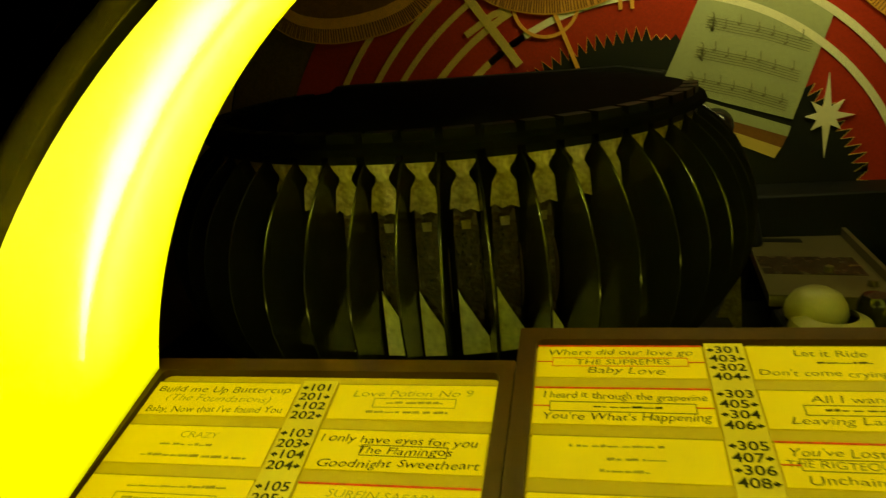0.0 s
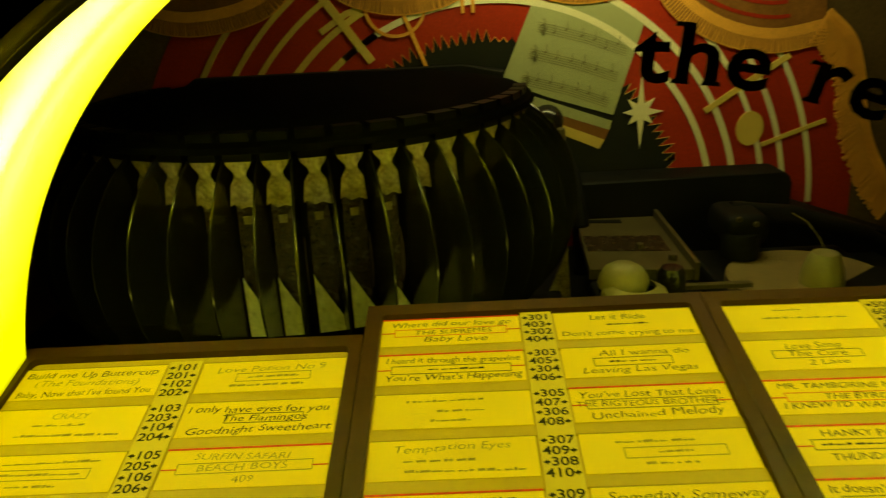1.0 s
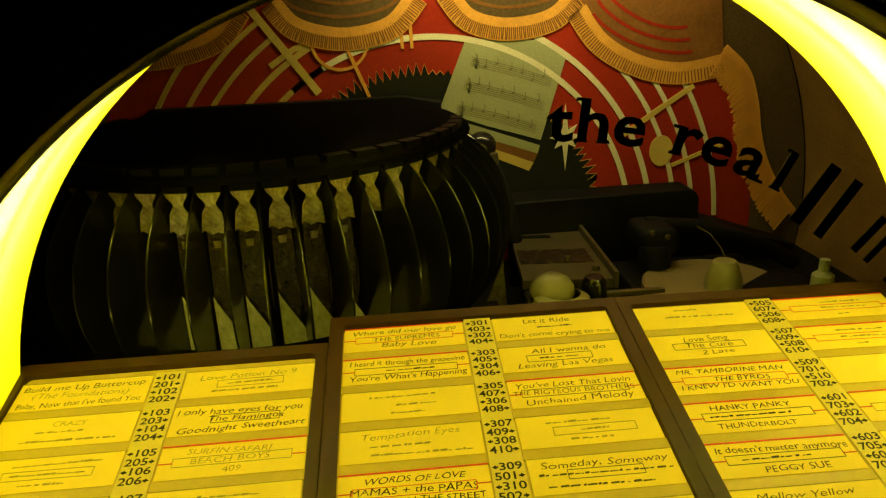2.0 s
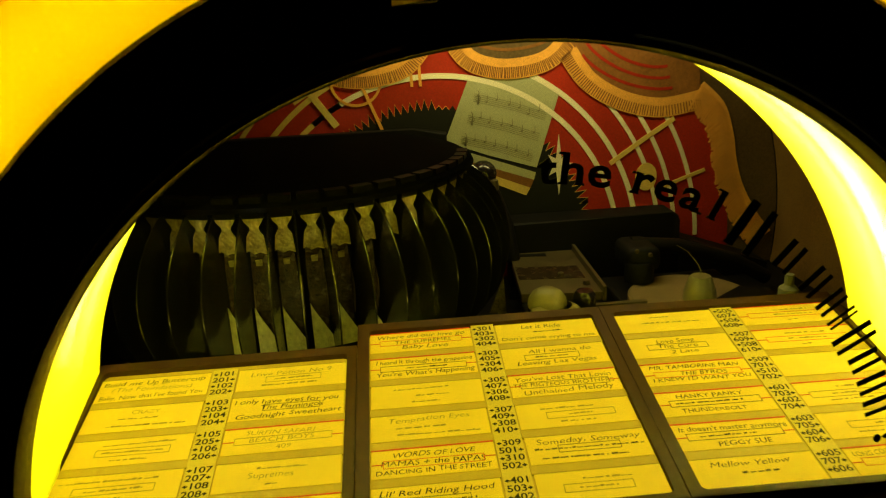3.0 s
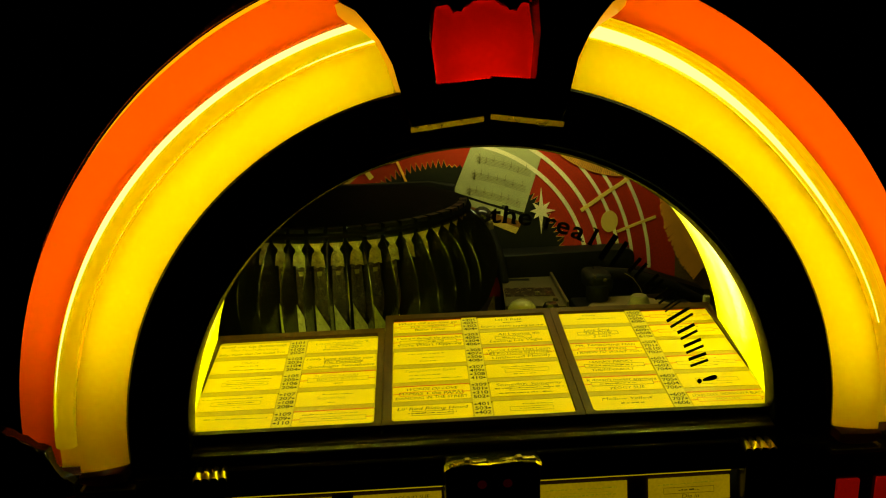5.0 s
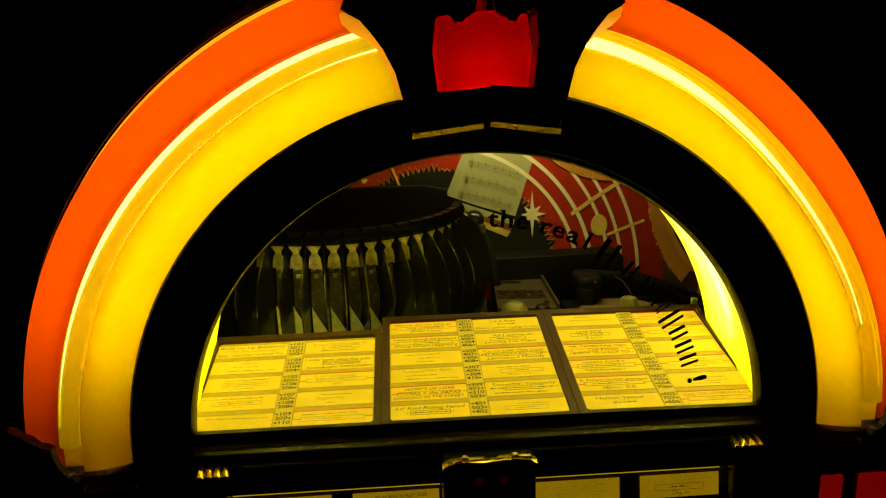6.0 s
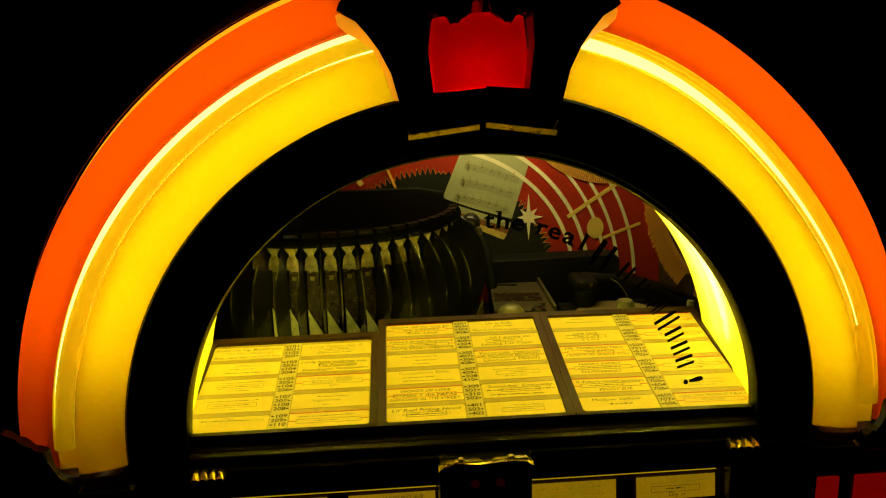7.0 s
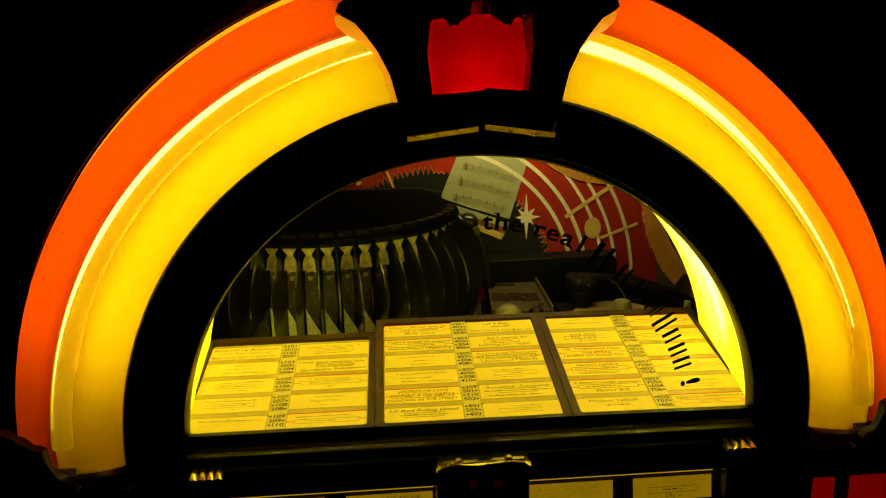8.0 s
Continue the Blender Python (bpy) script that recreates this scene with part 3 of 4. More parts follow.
def window():
    pts = arc(0, ZC, 0.2575, 0, 180, 60)
    pane = part("window_pane", slab(pts + [(-0.2575, 1.090), (0.2575, 1.090)], 0.0532, 0.0552), M_glass, juke, "clear arched window glass with black lettering")
    pane.visible_shadow = False
    for ch, a in (("t", 86.4), ("h", 83.0), ("e", 79.3), ("r", 73.3), ("e", 69.8), ("a", 65.9), ("l", 62.0)):
        m = Matrix.Translation((0.1985 * math.cos(radians(a)), 0.0525, ZC + 0.1985 * math.sin(radians(a)))) @ Euler((radians(90), 0, 0)).to_matrix().to_4x4() @ Matrix.Rotation(radians(a - 90), 4, "Z")
        ob = writing("lettering", ch, 0.0205, M_ink, pane, m, wide=1.22, depth=0.0002, bold=0.00042)
        # slab serifs on the stems
        xs, ys = [v.co.x for v in ob.data.vertices], [v.co.y for v in ob.data.vertices]
        x0, x1, y0, y1 = min(xs), max(xs), min(ys), max(ys)
        mid = (x0 + x1) / 2
        feet = {"h": ((x0 + 0.0013, y0), (x1 - 0.0013, y0), (x0 + 0.0003, y1 - 0.001)), "r": ((x0 + 0.0013, y0), (x0, y1 - 0.0012)), "l": ((mid, y0), (mid - 0.0013, y1 - 0.001)), "a": ((x1, y0),)}.get(ch, ())
        for fx, fy in feet:
            ser = part("serif", plate([(fx - 0.0024, fy), (fx + 0.0024, fy), (fx + 0.0020, fy + 0.0011), (fx - 0.0020, fy + 0.0011)], -0.0003, 0.0003), M_ink, pane)
            ser.matrix_basis = m
    # the maker's mark: plain dark blocks along the same arc
    for a, w, h in ((56.0, 0.017, 0.024), (48.4, 0.011, 0.016), (42.5, 0.010, 0.016), (38.2, 0.008, 0.016), (35.0, 0.005, 0.016), (31.0, 0.010, 0.022), (26.6, 0.010, 0.016), (22.3, 0.010, 0.016), (18.3, 0.010, 0.016)):
        m = Matrix.Translation((0.1975 * math.cos(radians(a)), 0.0525, ZC + 0.1975 * math.sin(radians(a)))) @ Euler((0, radians(90 - a), 0)).to_matrix().to_4x4()
        bar = bmesh.new()
        for u0, u1 in ((-0.46, -0.16), (0.22, 0.46)):
            slab([(u0 * w, -0.5 * h), (u1 * w, -0.5 * h), (u1 * w, 0.5 * h), (u0 * w, 0.5 * h)], -0.0002, 0.0002, bar)
        ob = part("mark_block", bar, M_ink, pane)
        ob.matrix_basis = m
    a = 12.4
    m = Matrix.Translation((0.200 * math.cos(radians(a)), 0.0525, ZC + 0.200 * math.sin(radians(a)))) @ Euler((radians(90), 0, 0)).to_matrix().to_4x4() @ Matrix.Rotation(radians(a - 90), 4, "Z")
    writing("lettering", "!", 0.024, M_ink, pane, m, wide=1.2, depth=0.0002, bold=0.0006)


window()


# ---- title panels and cards ----
SLOPE = 12.3
PLANE = Matrix.Translation((0, 0.0590, 1.0978)) @ Matrix.Rotation(radians(SLOPE), 4, "X")
PLANE_R = PLANE @ Matrix.Translation((0.09, 0, 0)) @ Matrix.Rotation(radians(0.7), 4, "Y") @ Matrix.Translation((-0.09, 0, 0))
PITCH, TOP = 0.0288, 0.1670      # row pitch and top of the first row, along the slope


def rounded(x0, x1, y0, y1, r, n=5):
    pts = []
    for cx, cy, a in ((x1 - r, y1 - r, 0), (x0 + r, y1 - r, 90), (x0 + r, y0 + r, 180), (x1 - r, y0 + r, 270)):
        pts += [(cx + r * math.cos(radians(a + 90 * i / n)), cy + r * math.sin(radians(a + 90 * i / n))) for i in range(n + 1)]
    return pts


def frame_plate(outer, inner, h0, h1):
    """A flat frame with one hole; outer and inner outlines have as many points."""
    bm = bmesh.new()
    rings = [[bm.verts.new((x, y, h)) for x, y in pts] for pts, h in ((outer, h0), (outer, h1), (inner, h1 - 0.0006), (inner, h0))]
    n = len(outer)
    for a in range(4):
        p, q = rings[a], rings[(a + 1) % 4]
        for i in range(n):
            bm.faces.new((p[i], p[(i + 1) % n], q[(i + 1) % n], q[i]))
    return bm


def numerals(panel, x, rows, mat):
    strip = part("number_strip",
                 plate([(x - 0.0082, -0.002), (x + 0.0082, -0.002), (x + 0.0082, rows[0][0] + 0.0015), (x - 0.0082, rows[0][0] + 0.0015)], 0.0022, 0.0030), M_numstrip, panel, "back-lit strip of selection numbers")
    for v, nums in rows:
        for i, t in enumerate(nums):
            y = v - 0.0035 - 0.0060 * i
            left = i % 2 == 0
            if y < 0.002:
                continue
            writing("numeral", t, 0.0066, mat, strip, pose(x + (0.0014 if left else -0.0014), y, 0.0032), wide=1.18, bold=0.00012)
            ax = x - 0.0062 if left else x + 0.0062
            d = -1 if left else 1
            part("arrow", plate([(ax + d * 0.0014, y), (ax - d * 0.0006, y + 0.0013), (ax - d * 0.0006, y + 0.0005), (ax - d * 0.0016, y + 0.0005), (ax - d * 0.0016, y - 0.0005), (ax - d * 0.0006, y - 0.0005), (ax - d * 0.0006, y - 0.0013)][::d], 0.0031, 0.0033), mat, strip)


def panel(x0, x1, top, label, bl, br, rows, plane=PLANE):
    """A back-lit title panel: bezel with rounded corners, glowing holder tray and number strip."""
    t = thing("song_list", plane, label, "song list", "song lists")
    inner = rounded(x0, x1, 0.0, top, 0.0035)
    outer = rounded(x0 - bl, x1 + br, -0.006, top + 0.0078, 0.0008)
    part("bezel", frame_plate(outer, inner, 0.0, 0.0052), M_bezel, t, "dark brown plastic bezel")
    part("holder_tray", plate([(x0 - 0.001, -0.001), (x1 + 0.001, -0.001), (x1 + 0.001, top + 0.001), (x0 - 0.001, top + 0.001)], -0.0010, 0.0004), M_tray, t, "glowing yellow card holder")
    part("back_box", plate([(x0 - bl + 0.001, -0.004), (x1 + br - 0.001, -0.004), (x1 + br - 0.001, top + 0.0068), (x0 - bl + 0.001, top + 0.0068)], -0.0100, -0.0012), M_bezel, t)
    for v, _ in rows:
        for a, b in ((x0 + 0.0004, (x0 + x1) / 2 - 0.0086), ((x0 + x1) / 2 + 0.0086, x1 - 0.0004)):
            if v > 0.01:
                lo = max(v - PITCH + 0.0006, 0.0006)
                part("holder_lip", plate([(a, lo), (b, lo), (b, lo + 0.0062), (a, lo + 0.0062)], 0.0006, 0.0022), M_tray, t)
    # Added unseen glowing strip that brightens the lower record clips and vinyl.
    part("added_fill_strip", plate([(x0 + 0.010, top + 0.0060), (x1 - 0.010, top + 0.0060), (x1 - 0.010, top + 0.0082), (x0 + 0.010, top + 0.0082)], -0.0085, -0.0035), M_fill, t, "added glowing strip behind the box, lights the records")
    numerals(t, (x0 + x1) / 2, rows, M_ink)
    return t


CARD_N = [0]


def card(x0, x1, v, lines, red, plane=PLANE, mat=None, low=0.0012, label="", full=0.0222):
    """One handwritten title card in its holder; a line is text, or '-' with a share of the width for an unreadable one."""
    CARD_N[0] += 1
    rnd = random.Random(CARD_N[0])
    bottom = max(v - full, low)
    h = v - bottom
    cx = (x0 + x1) / 2
    base = plane @ pose(cx + rnd.uniform(-0.0003, 0.0003), v - h / 2, 0.0024, 0, 0, rnd.uniform(-0.25, 0.25))
    bold_pen = any(k in a for a in lines for k in ("eyes", "WORDS", "heard", "TAMBORINE", "HANKY", "matter", "Red Riding"))
    words = [a for a in lines if a and not a.startswith("-") and not a.startswith("~")]
    if not label:
        label = "yellow title card " + ("with red rule" if red else "with thin rule") + (", handwritten " + " ".join(words[0].split()[:4]) if words else ", faint unreadable writing")
    t = thing("title_card", base, label, "title card", "title cards")
    w = (x1 - x0) - 0.0012
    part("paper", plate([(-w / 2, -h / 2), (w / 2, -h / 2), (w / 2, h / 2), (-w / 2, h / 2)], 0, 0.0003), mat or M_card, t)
    ink_rule = M_redink if red else M_pencil
    part("rule", plate([(-w / 2, h / 2 - (0.0010 if red else 0.0004)), (w / 2, h / 2 - (0.0010 if red else 0.0004)), (w / 2, h / 2), (-w / 2, h / 2)], 0.00035, 0.0005), ink_rule, t, "red rule" if red else "")
    ys = [h / 2 - 0.0056, h / 2 - 0.0118, h / 2 - 0.0180]
    if red:
        y = ys[1]
        for s in (-1, 1):
            if y > -h / 2:
                a, b = sorted((s * w / 2, s * w * 0.405))
                part("tick", plate([(a, y - 0.0003), (b, y - 0.0003), (b, y + 0.0003), (a, y + 0.0003)], 0.00035, 0.0005), M_redink, t)
        box_w = w * 0.405
    else:
        box_w = None
    for i, line in enumerate(lines):
        y = ys[i] + rnd.uniform(-0.0006, 0.0006)
        if not line or y < -h / 2 + 0.0018:
            continue
        faint = line[0] == "~"
        text = line.lstrip("~")
        ink = M_pencil if faint else (M_ink if bold_pen else M_pen)
        sx = rnd.uniform(-0.0012, 0.0012) if len(text) > 14 else rnd.uniform(-0.005, 0.005)
        tilt = rnd.uniform(-1.2, 1.2)
        if text.startswith("-"):
            share = float(text[1:])
            run = w * share
            pos = -run / 2
            while pos < run / 2:
                ln = rnd.uniform(0.0012, 0.0048)
                up = rnd.uniform(0.0002, 0.0014)
                ln = min(ln, run / 2 - pos)
                if ln > 0.0008:
                    b = plate([(pos, -0.0005), (pos + ln, -0.0003), (pos + ln, up - 0.0002), (pos, up * 0.6)], 0.00035, 0.00042)
                    ob = part("writing_bar", b, ink, t)
                    ob.matrix_basis = pose(sx, y, 0, 0, 0, tilt)
                pos += ln + rnd.choice((0.0005, 0.0006, 0.0016))
        else:
            upper = text.upper() == text
            writing("writing", text, 0.0052 if upper else 0.0059, ink, t, pose(sx, y, 0.0004, 0, 0, tilt), fit_width=w * 0.92, shake=CARD_N[0] + i * 0.37, slant=rnd.uniform(0.02, 0.25), wide=rnd.uniform(1.1, 1.35), bold=-0.00004 if faint else (0.0 if bold_pen else -0.00002))
        if i == 1 and (red or rnd.random() < 0.55):
            bw = box_w if box_w else w * rnd.uniform(0.24, 0.32)
            k, q = 0.0028, 0.00018
            rim = bmesh.new()
            for a, b, c, d in ((-bw, bw, k - q, k + q), (-bw, bw, -k - q, -k + q), (-bw - q, -bw + q, -k, k), (bw - q, bw + q, -k, k)):
                plate([(a, c), (b, c), (b, d), (a, d)], 0.00035, 0.00045, rim)
            ob = part("name_box", rim, M_redink if red and rnd.random() < 0.4 else ink, t)
            ob.matrix_basis = pose(sx if not red else 0, y, 0, 0, 0, tilt * 0.5)
    return t


def rows_of(nums, first):
    return [(TOP - PITCH * (first + i), n.split()) for i, n in enumerate(nums)]


L_ROWS = rows_of(["101 201 102 202", "103 203 104 204", "105 205 106 206", "107 207 108 208", "109 209 110"], 1)
C_ROWS = rows_of(["301 403 302 404", "303 405 304 406", "305 407 306 408", "307 409 308 410", "309 501 310 502", "401 503 402"], 0)
R_ROWS = rows_of(["505 607 506 608", "507 609 508 610", "509 701 510 702", "601 703 602 704", "603 705 604 706", "605 707 606"], 0)
panel(-0.2625, -0.0975, 0.1450, "back-lit song list with brown bezel, five rows of cards", 0.0058, 0.0066, L_ROWS)
panel(-0.0825, 0.0825, 0.1695, "back-lit song list with brown bezel, six rows of cards", 0.0080, 0.0068, C_ROWS)
panel(0.0975, 0.2625, 0.1695, "back-lit song list with brown bezel beside the inner wall", 0.0078, 0.0058, R_ROWS, PLANE_R)

L_CARDS = [(("Build me Up Buttercup", "~(The Foundations)", "Baby, Now that I've found You"), 0, ("~Love Potion No 9", "~-.35", "~-.5"), 0),
           (("~CRAZY", "~-.35", "~-.7"), 0, ("I only have eyes for you", "The Flamingos", "Goodnight Sweetheart"), 0),
           (("~-.6", "~-.5", "~-.3"), 0, ("~SURFIN SAFARI", "~BEACH BOYS", "~409"), 1),
           (("~-.8", "~-.45", "~-.1"), 0, ("~-.4", "~Supremes", "~-.1"), 0),
           (("~-.8", "", ""), 0, ("~-.7", "~-.3", ""), 1)]
C_CARDS = [(("Where did our love go", "THE SUPREMES", "Baby Love"), 1, ("Let it Ride", "-.32", "Don't come crying to me"), 0),
           (("I heard it through the grapevine", "-.38", "You're What's Happening"), 1, ("All I wanna do", "-.32", "Leaving Las Vegas"), 0),
           (("~-.5", "~-.3", "~-.25"), 0, ("You've Lost That Lovin", "THE RIGTEOUS BROTHERS", "Unchained Melody"), 1),
           (("~Temptation Eyes", "~-.45", "~-.7"), 0, ("~-.5", "~-.2", "~-.3"), 0),
           (("WORDS OF LOVE", "MAMAS + the PAPAS", "DANCING IN THE STREET"), 1, ("Someday, Someway", "-.9", "-.7"), 0),
           (("Lil' Red Riding Hood", "-.6", ""), 0, ("~-.4", "~-.3", ""), 0)]
R_CARDS = [(("~-.2", "~-.6", ""), 0, ("~-.35", "~-.4", "~-.1"), 1),
           (("Love Song", "The Cure", "2 Late"), 0, ("~-.4", "~-.4", "~-.1"), 1),
           (("MR. TAMBORINE MAN", "THE BYRDS", "I KNEW I'D WANT YOU"), 1, ("", "", ""), 0),
           (("HANKY PANKY", "-.6", "THUNDERBOLT"), 1, ("~-.3", "~-.5", "~-.4"), 1),
           (("It doesn't matter anymore", "-.5", "PEGGY SUE"), 1, ("", "~-.1", "~-.4"), 0),
           (("Mellow Yellow", "-.3", ""), 0, ("LONG COOL WOMAN IN A BLACK", "~HOLLIES", ""), 1)]
for x0, rows, cards in ((-0.2625, L_ROWS, L_CARDS), (-0.0825, C_ROWS, C_CARDS), (0.0975, R_ROWS, R_CARDS)):
    for (v, _), (a, ra, b, rb) in zip(rows, cards):
        plane = PLANE_R if x0 > 0 else PLANE
        card(x0 + 0.0004, x0 + 0.0738, v, a, ra, plane)
        card(x0 + 0.0912, x0 + 0.1646, v, b, rb, plane)


def lower_windows():
    """Upright dim title cards behind the windows below the sill."""
    up = Matrix.Translation((0, 0.0420, 0.9620)) @ Matrix.Rotation(radians(82), 4, "X")
    for x0, x1, nums, left, right in ((-0.2270, -0.0392, "709 801 710 802", ("~-.5", "~-.4", "~-.4"), ("RUNAROUND SUE", "-.5", "~-.5")), (0.0440, 0.2225, "805 807 806 808", ("~-.8", "~-.7", "~-.5"), ("~-.7", "-.25", "Dig in"))):
        t = thing("song_list", up, "dim back-lit song list below the window sill", "song list", "lower song lists")
        part("holder_tray", plate([(x0, 0.0), (x1, 0.0), (x1, 0.0795), (x0, 0.0795)], -0.003, 0.0004), M_bezel, t)
        xm = (x0 + x1) / 2 if x0 < 0 else 0.1365
        xm = -0.129 if x0 < 0 else xm
        # Glowing card material puts the bright line on this clear edge.
        part("clear_edge", plate([(x0 + 0.0006, 0.0782), (x1 - 0.0006, 0.0782), (x1 - 0.0006, 0.0795), (x0 + 0.0006, 0.0795)], 0.0006, 0.003), M_card, t, "clear edge, its bright line put in as emission")
        part("number_strip", plate([(xm - 0.0085, 0.0), (xm + 0.0085, 0.0), (xm + 0.0085, 0.078), (xm - 0.0085, 0.078)], 0.0006, 0.0012), M_bezel, t)
        for i, s in enumerate(nums.split()):
            writing("numeral", s, 0.0066, M_ink, t, pose(xm, 0.0708 - 0.006 * i, 0.0014), wide=1.18)
        for k in (0, 1):
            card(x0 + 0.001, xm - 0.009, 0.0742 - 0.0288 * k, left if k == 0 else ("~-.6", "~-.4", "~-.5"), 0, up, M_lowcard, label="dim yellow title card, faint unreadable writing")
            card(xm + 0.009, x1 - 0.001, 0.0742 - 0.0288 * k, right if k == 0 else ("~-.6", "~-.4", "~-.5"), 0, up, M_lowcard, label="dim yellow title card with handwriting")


lower_windows()

# ---- the mural at the back of the chamber ----
MY = 0.604
CX, CZ = -0.005, 1.062


def mural():
    """A printed back panel: red disc, black zigzag disc, staff lines, sheet of music, star and fringed drape."""
    outline = [(x, z) for x, z in arc(0, ZC, 0.430, 0, 180, 50)] + [(-0.428, 1.031), (0.428, 1.031)]
    back = part("mural", slab(outline, MY, MY + 0.002), M_mural, juke, "printed mural of staff lines, sheet music and drapery")

    def flat(name, pts, layer, mat, label=""):
        return part(name, slab(pts, MY - 0.0003 - 0.0004 * layer, MY - 0.0001), mat, back, label)

    def clip(pts):
        out = []
        for x, z in pts:
            r = math.hypot(x, z - ZC)
            if r > 0.428:
                x, z = x * 0.428 / r, ZC + (z - ZC) * 0.428 / r
            out.append((x, max(z, 1.032)))
        return out

    flat("red_disc", clip(arc(CX, CZ, 0.372, -4, 184, 80)), 1, M_red, "red printed disc")
    for r in (0.228, 0.2525, 0.281, 0.302, 0.329):
        for a0, a1, mat in ((2, 60 if r < 0.23 else (62 if r < 0.26 else (48 if r < 0.29 else 36)), M_cream), (60, 128, M_cream) if r < 0.23 else (None, None, None), (118 if r < 0.26 else 124, 165, M_gilt)):
            if a0 is not None:
                flat("staff_line", ribbon(arc(CX, CZ, r, a0, a1, 40), 0.0062 if r < 0.26 else 0.0052), 4, mat)
    rnd = random.Random(11)
    teeth = []
    for i in range(72):
        a = 2 + 176 * i / 71
        tall = 0.0115 if 88 < a < 125 or a < 45 else 0.006
        teeth += [(CX + 0.189 * math.cos(radians(a)), CZ + 0.189 * math.sin(radians(a))), (CX + (0.189 + tall + rnd.uniform(-0.002, 0.003)) * math.cos(radians(a + 1.25)), CZ + (0.189 + tall + rnd.uniform(-0.002, 0.003)) * math.sin(radians(a + 1.25)))]
    teeth = teeth[:-1]
    flat("black_disc", teeth, 2, M_night, "black printed disc with zigzag edge")
    flat("zigzag_line", ribbon(teeth[66:102], 0.0008), 3, M_ochre)
    flat("zigzag_line", ribbon(teeth[4:36], 0.0008), 3, M_gilt)
    # sheet of music and the folded pages under it
    flat("page_edge", [(-0.028, 1.2170), (0.0085, 1.2080), (0.1185, 1.1680), (0.1160, 1.1590), (0.020, 1.1930), (-0.024, 1.2095)], 3.4, M_sheet)
    flat("page_edge", [(0.000, 1.2010), (0.020, 1.1932), (0.1160, 1.1592), (0.1115, 1.1490), (0.030, 1.1820)], 3, M_umber)
    flat("page_edge", [(0.030, 1.1822), (0.1115, 1.1492), (0.1060, 1.1400), (0.048, 1.1660)], 3.4, M_gilt)
    flat("music_sheet", [(0.0385, 1.2825), (0.050, 1.2850), (0.090, 1.2850), (0.122, 1.2795), (0.1475, 1.2620), (0.1195, 1.1740), (0.060, 1.1930), (0.0085, 1.2125)], 3.8, M_sheet, "cream printed sheet of music")
    for k in range(3):
        for j in range(5):
            x0, z0 = 0.046 - 0.0085 * k - 0.0005 * j, 1.2670 - 0.0245 * k - 0.0021 * j
            flat("stave", ribbon([(x0, z0), (x0 + 0.048, z0 - 0.0135), (x0 + 0.086, z0 - 0.0275)], 0.00055), 4.2, M_print)
        for i in range(6):
            u = 0.16 + 0.15 * i + rnd.uniform(-0.02, 0.02)
            x, z = 0.046 - 0.0085 * k + 0.086 * u, 1.2640 - 0.0245 * k - 0.0275 * u + rnd.uniform(-0.004, 0.004)
            flat("note", [(x + 0.0015 * math.cos(b), z + 0.0011 * math.sin(b)) for b in [0.9 * q for q in range(7)]], 5, M_print)
            flat("note_stem", ribbon([(x + 0.0014, z), (x + 0.0014, z + 0.0075)], 0.0007), 5, M_print)
        cx, cz = 0.0500 - 0.0085 * k, 1.2615 - 0.0245 * k
        flat("clef", ribbon([(cx - 0.001, cz - 0.006), (cx + 0.001, cz - 0.007), (cx + 0.0015, cz + 0.007), (cx + 0.0002, cz + 0.009)], 0.0009), 5, M_print)
        flat("clef", ribbon(arc(cx, cz, 0.0032, -160, 150, 14), 0.0009), 5.4, M_print)
    # star
    star = []
    spikes = [0.0375, 0.019, 0.0225, 0.017, 0.0375, 0.017, 0.0175, 0.019]
    for i in range(8):
        a = 90 - 45 * i
        star.append((0.1470 + spikes[i] * math.cos(radians(a)), 1.1755 + spikes[i] * math.sin(radians(a))))
        star.append((0.1470 + 0.0085 * math.cos(radians(a - 22.5)), 1.1755 + 0.0085 * math.sin(radians(a - 22.5))))
    flat("star", star, 6, M_cream, "white eight-pointed star")
    # note shapes
    flat("beam", ribbon([(0.211, 1.173), (0.250, 1.199), (0.290, 1.224)], 0.0058), 5, M_gilt)
    flat("note_head", [(0.257 + 0.0135 * math.cos(a * 0.3491), 1.1535 + 0.0175 * math.sin(a * 0.3491)) for a in range(18)], 5, M_gilt)
    flat("beam", ribbon([(0.270, 1.136), (0.300, 1.147), (0.332, 1.158)], 0.0042), 5, M_gilt)
    flat("beam", ribbon([(-0.188, 1.338), (-0.150, 1.284), (-0.118, 1.238)], 0.0078), 5, M_gilt)
    flat("beam", ribbon([(-0.166, 1.268), (-0.140, 1.284), (-0.120, 1.290)], 0.0060), 4.5, M_gilt)
    flat("curl", ribbon(arc(-0.092, 1.290, 0.029, 180, 345, 24), 0.0030), 5.5, M_ochre)
    flat("note_stem", ribbon([(-0.092, 1.300), (-0.080, 1.270), (-0.064, 1.228)], 0.0036), 6, M_ochre)
    for x in (-0.0275, -0.0175):
        flat("bar_line", ribbon([(x, 1.302), (x + 0.0005, 1.279)], 0.0034), 5, M_ochre)
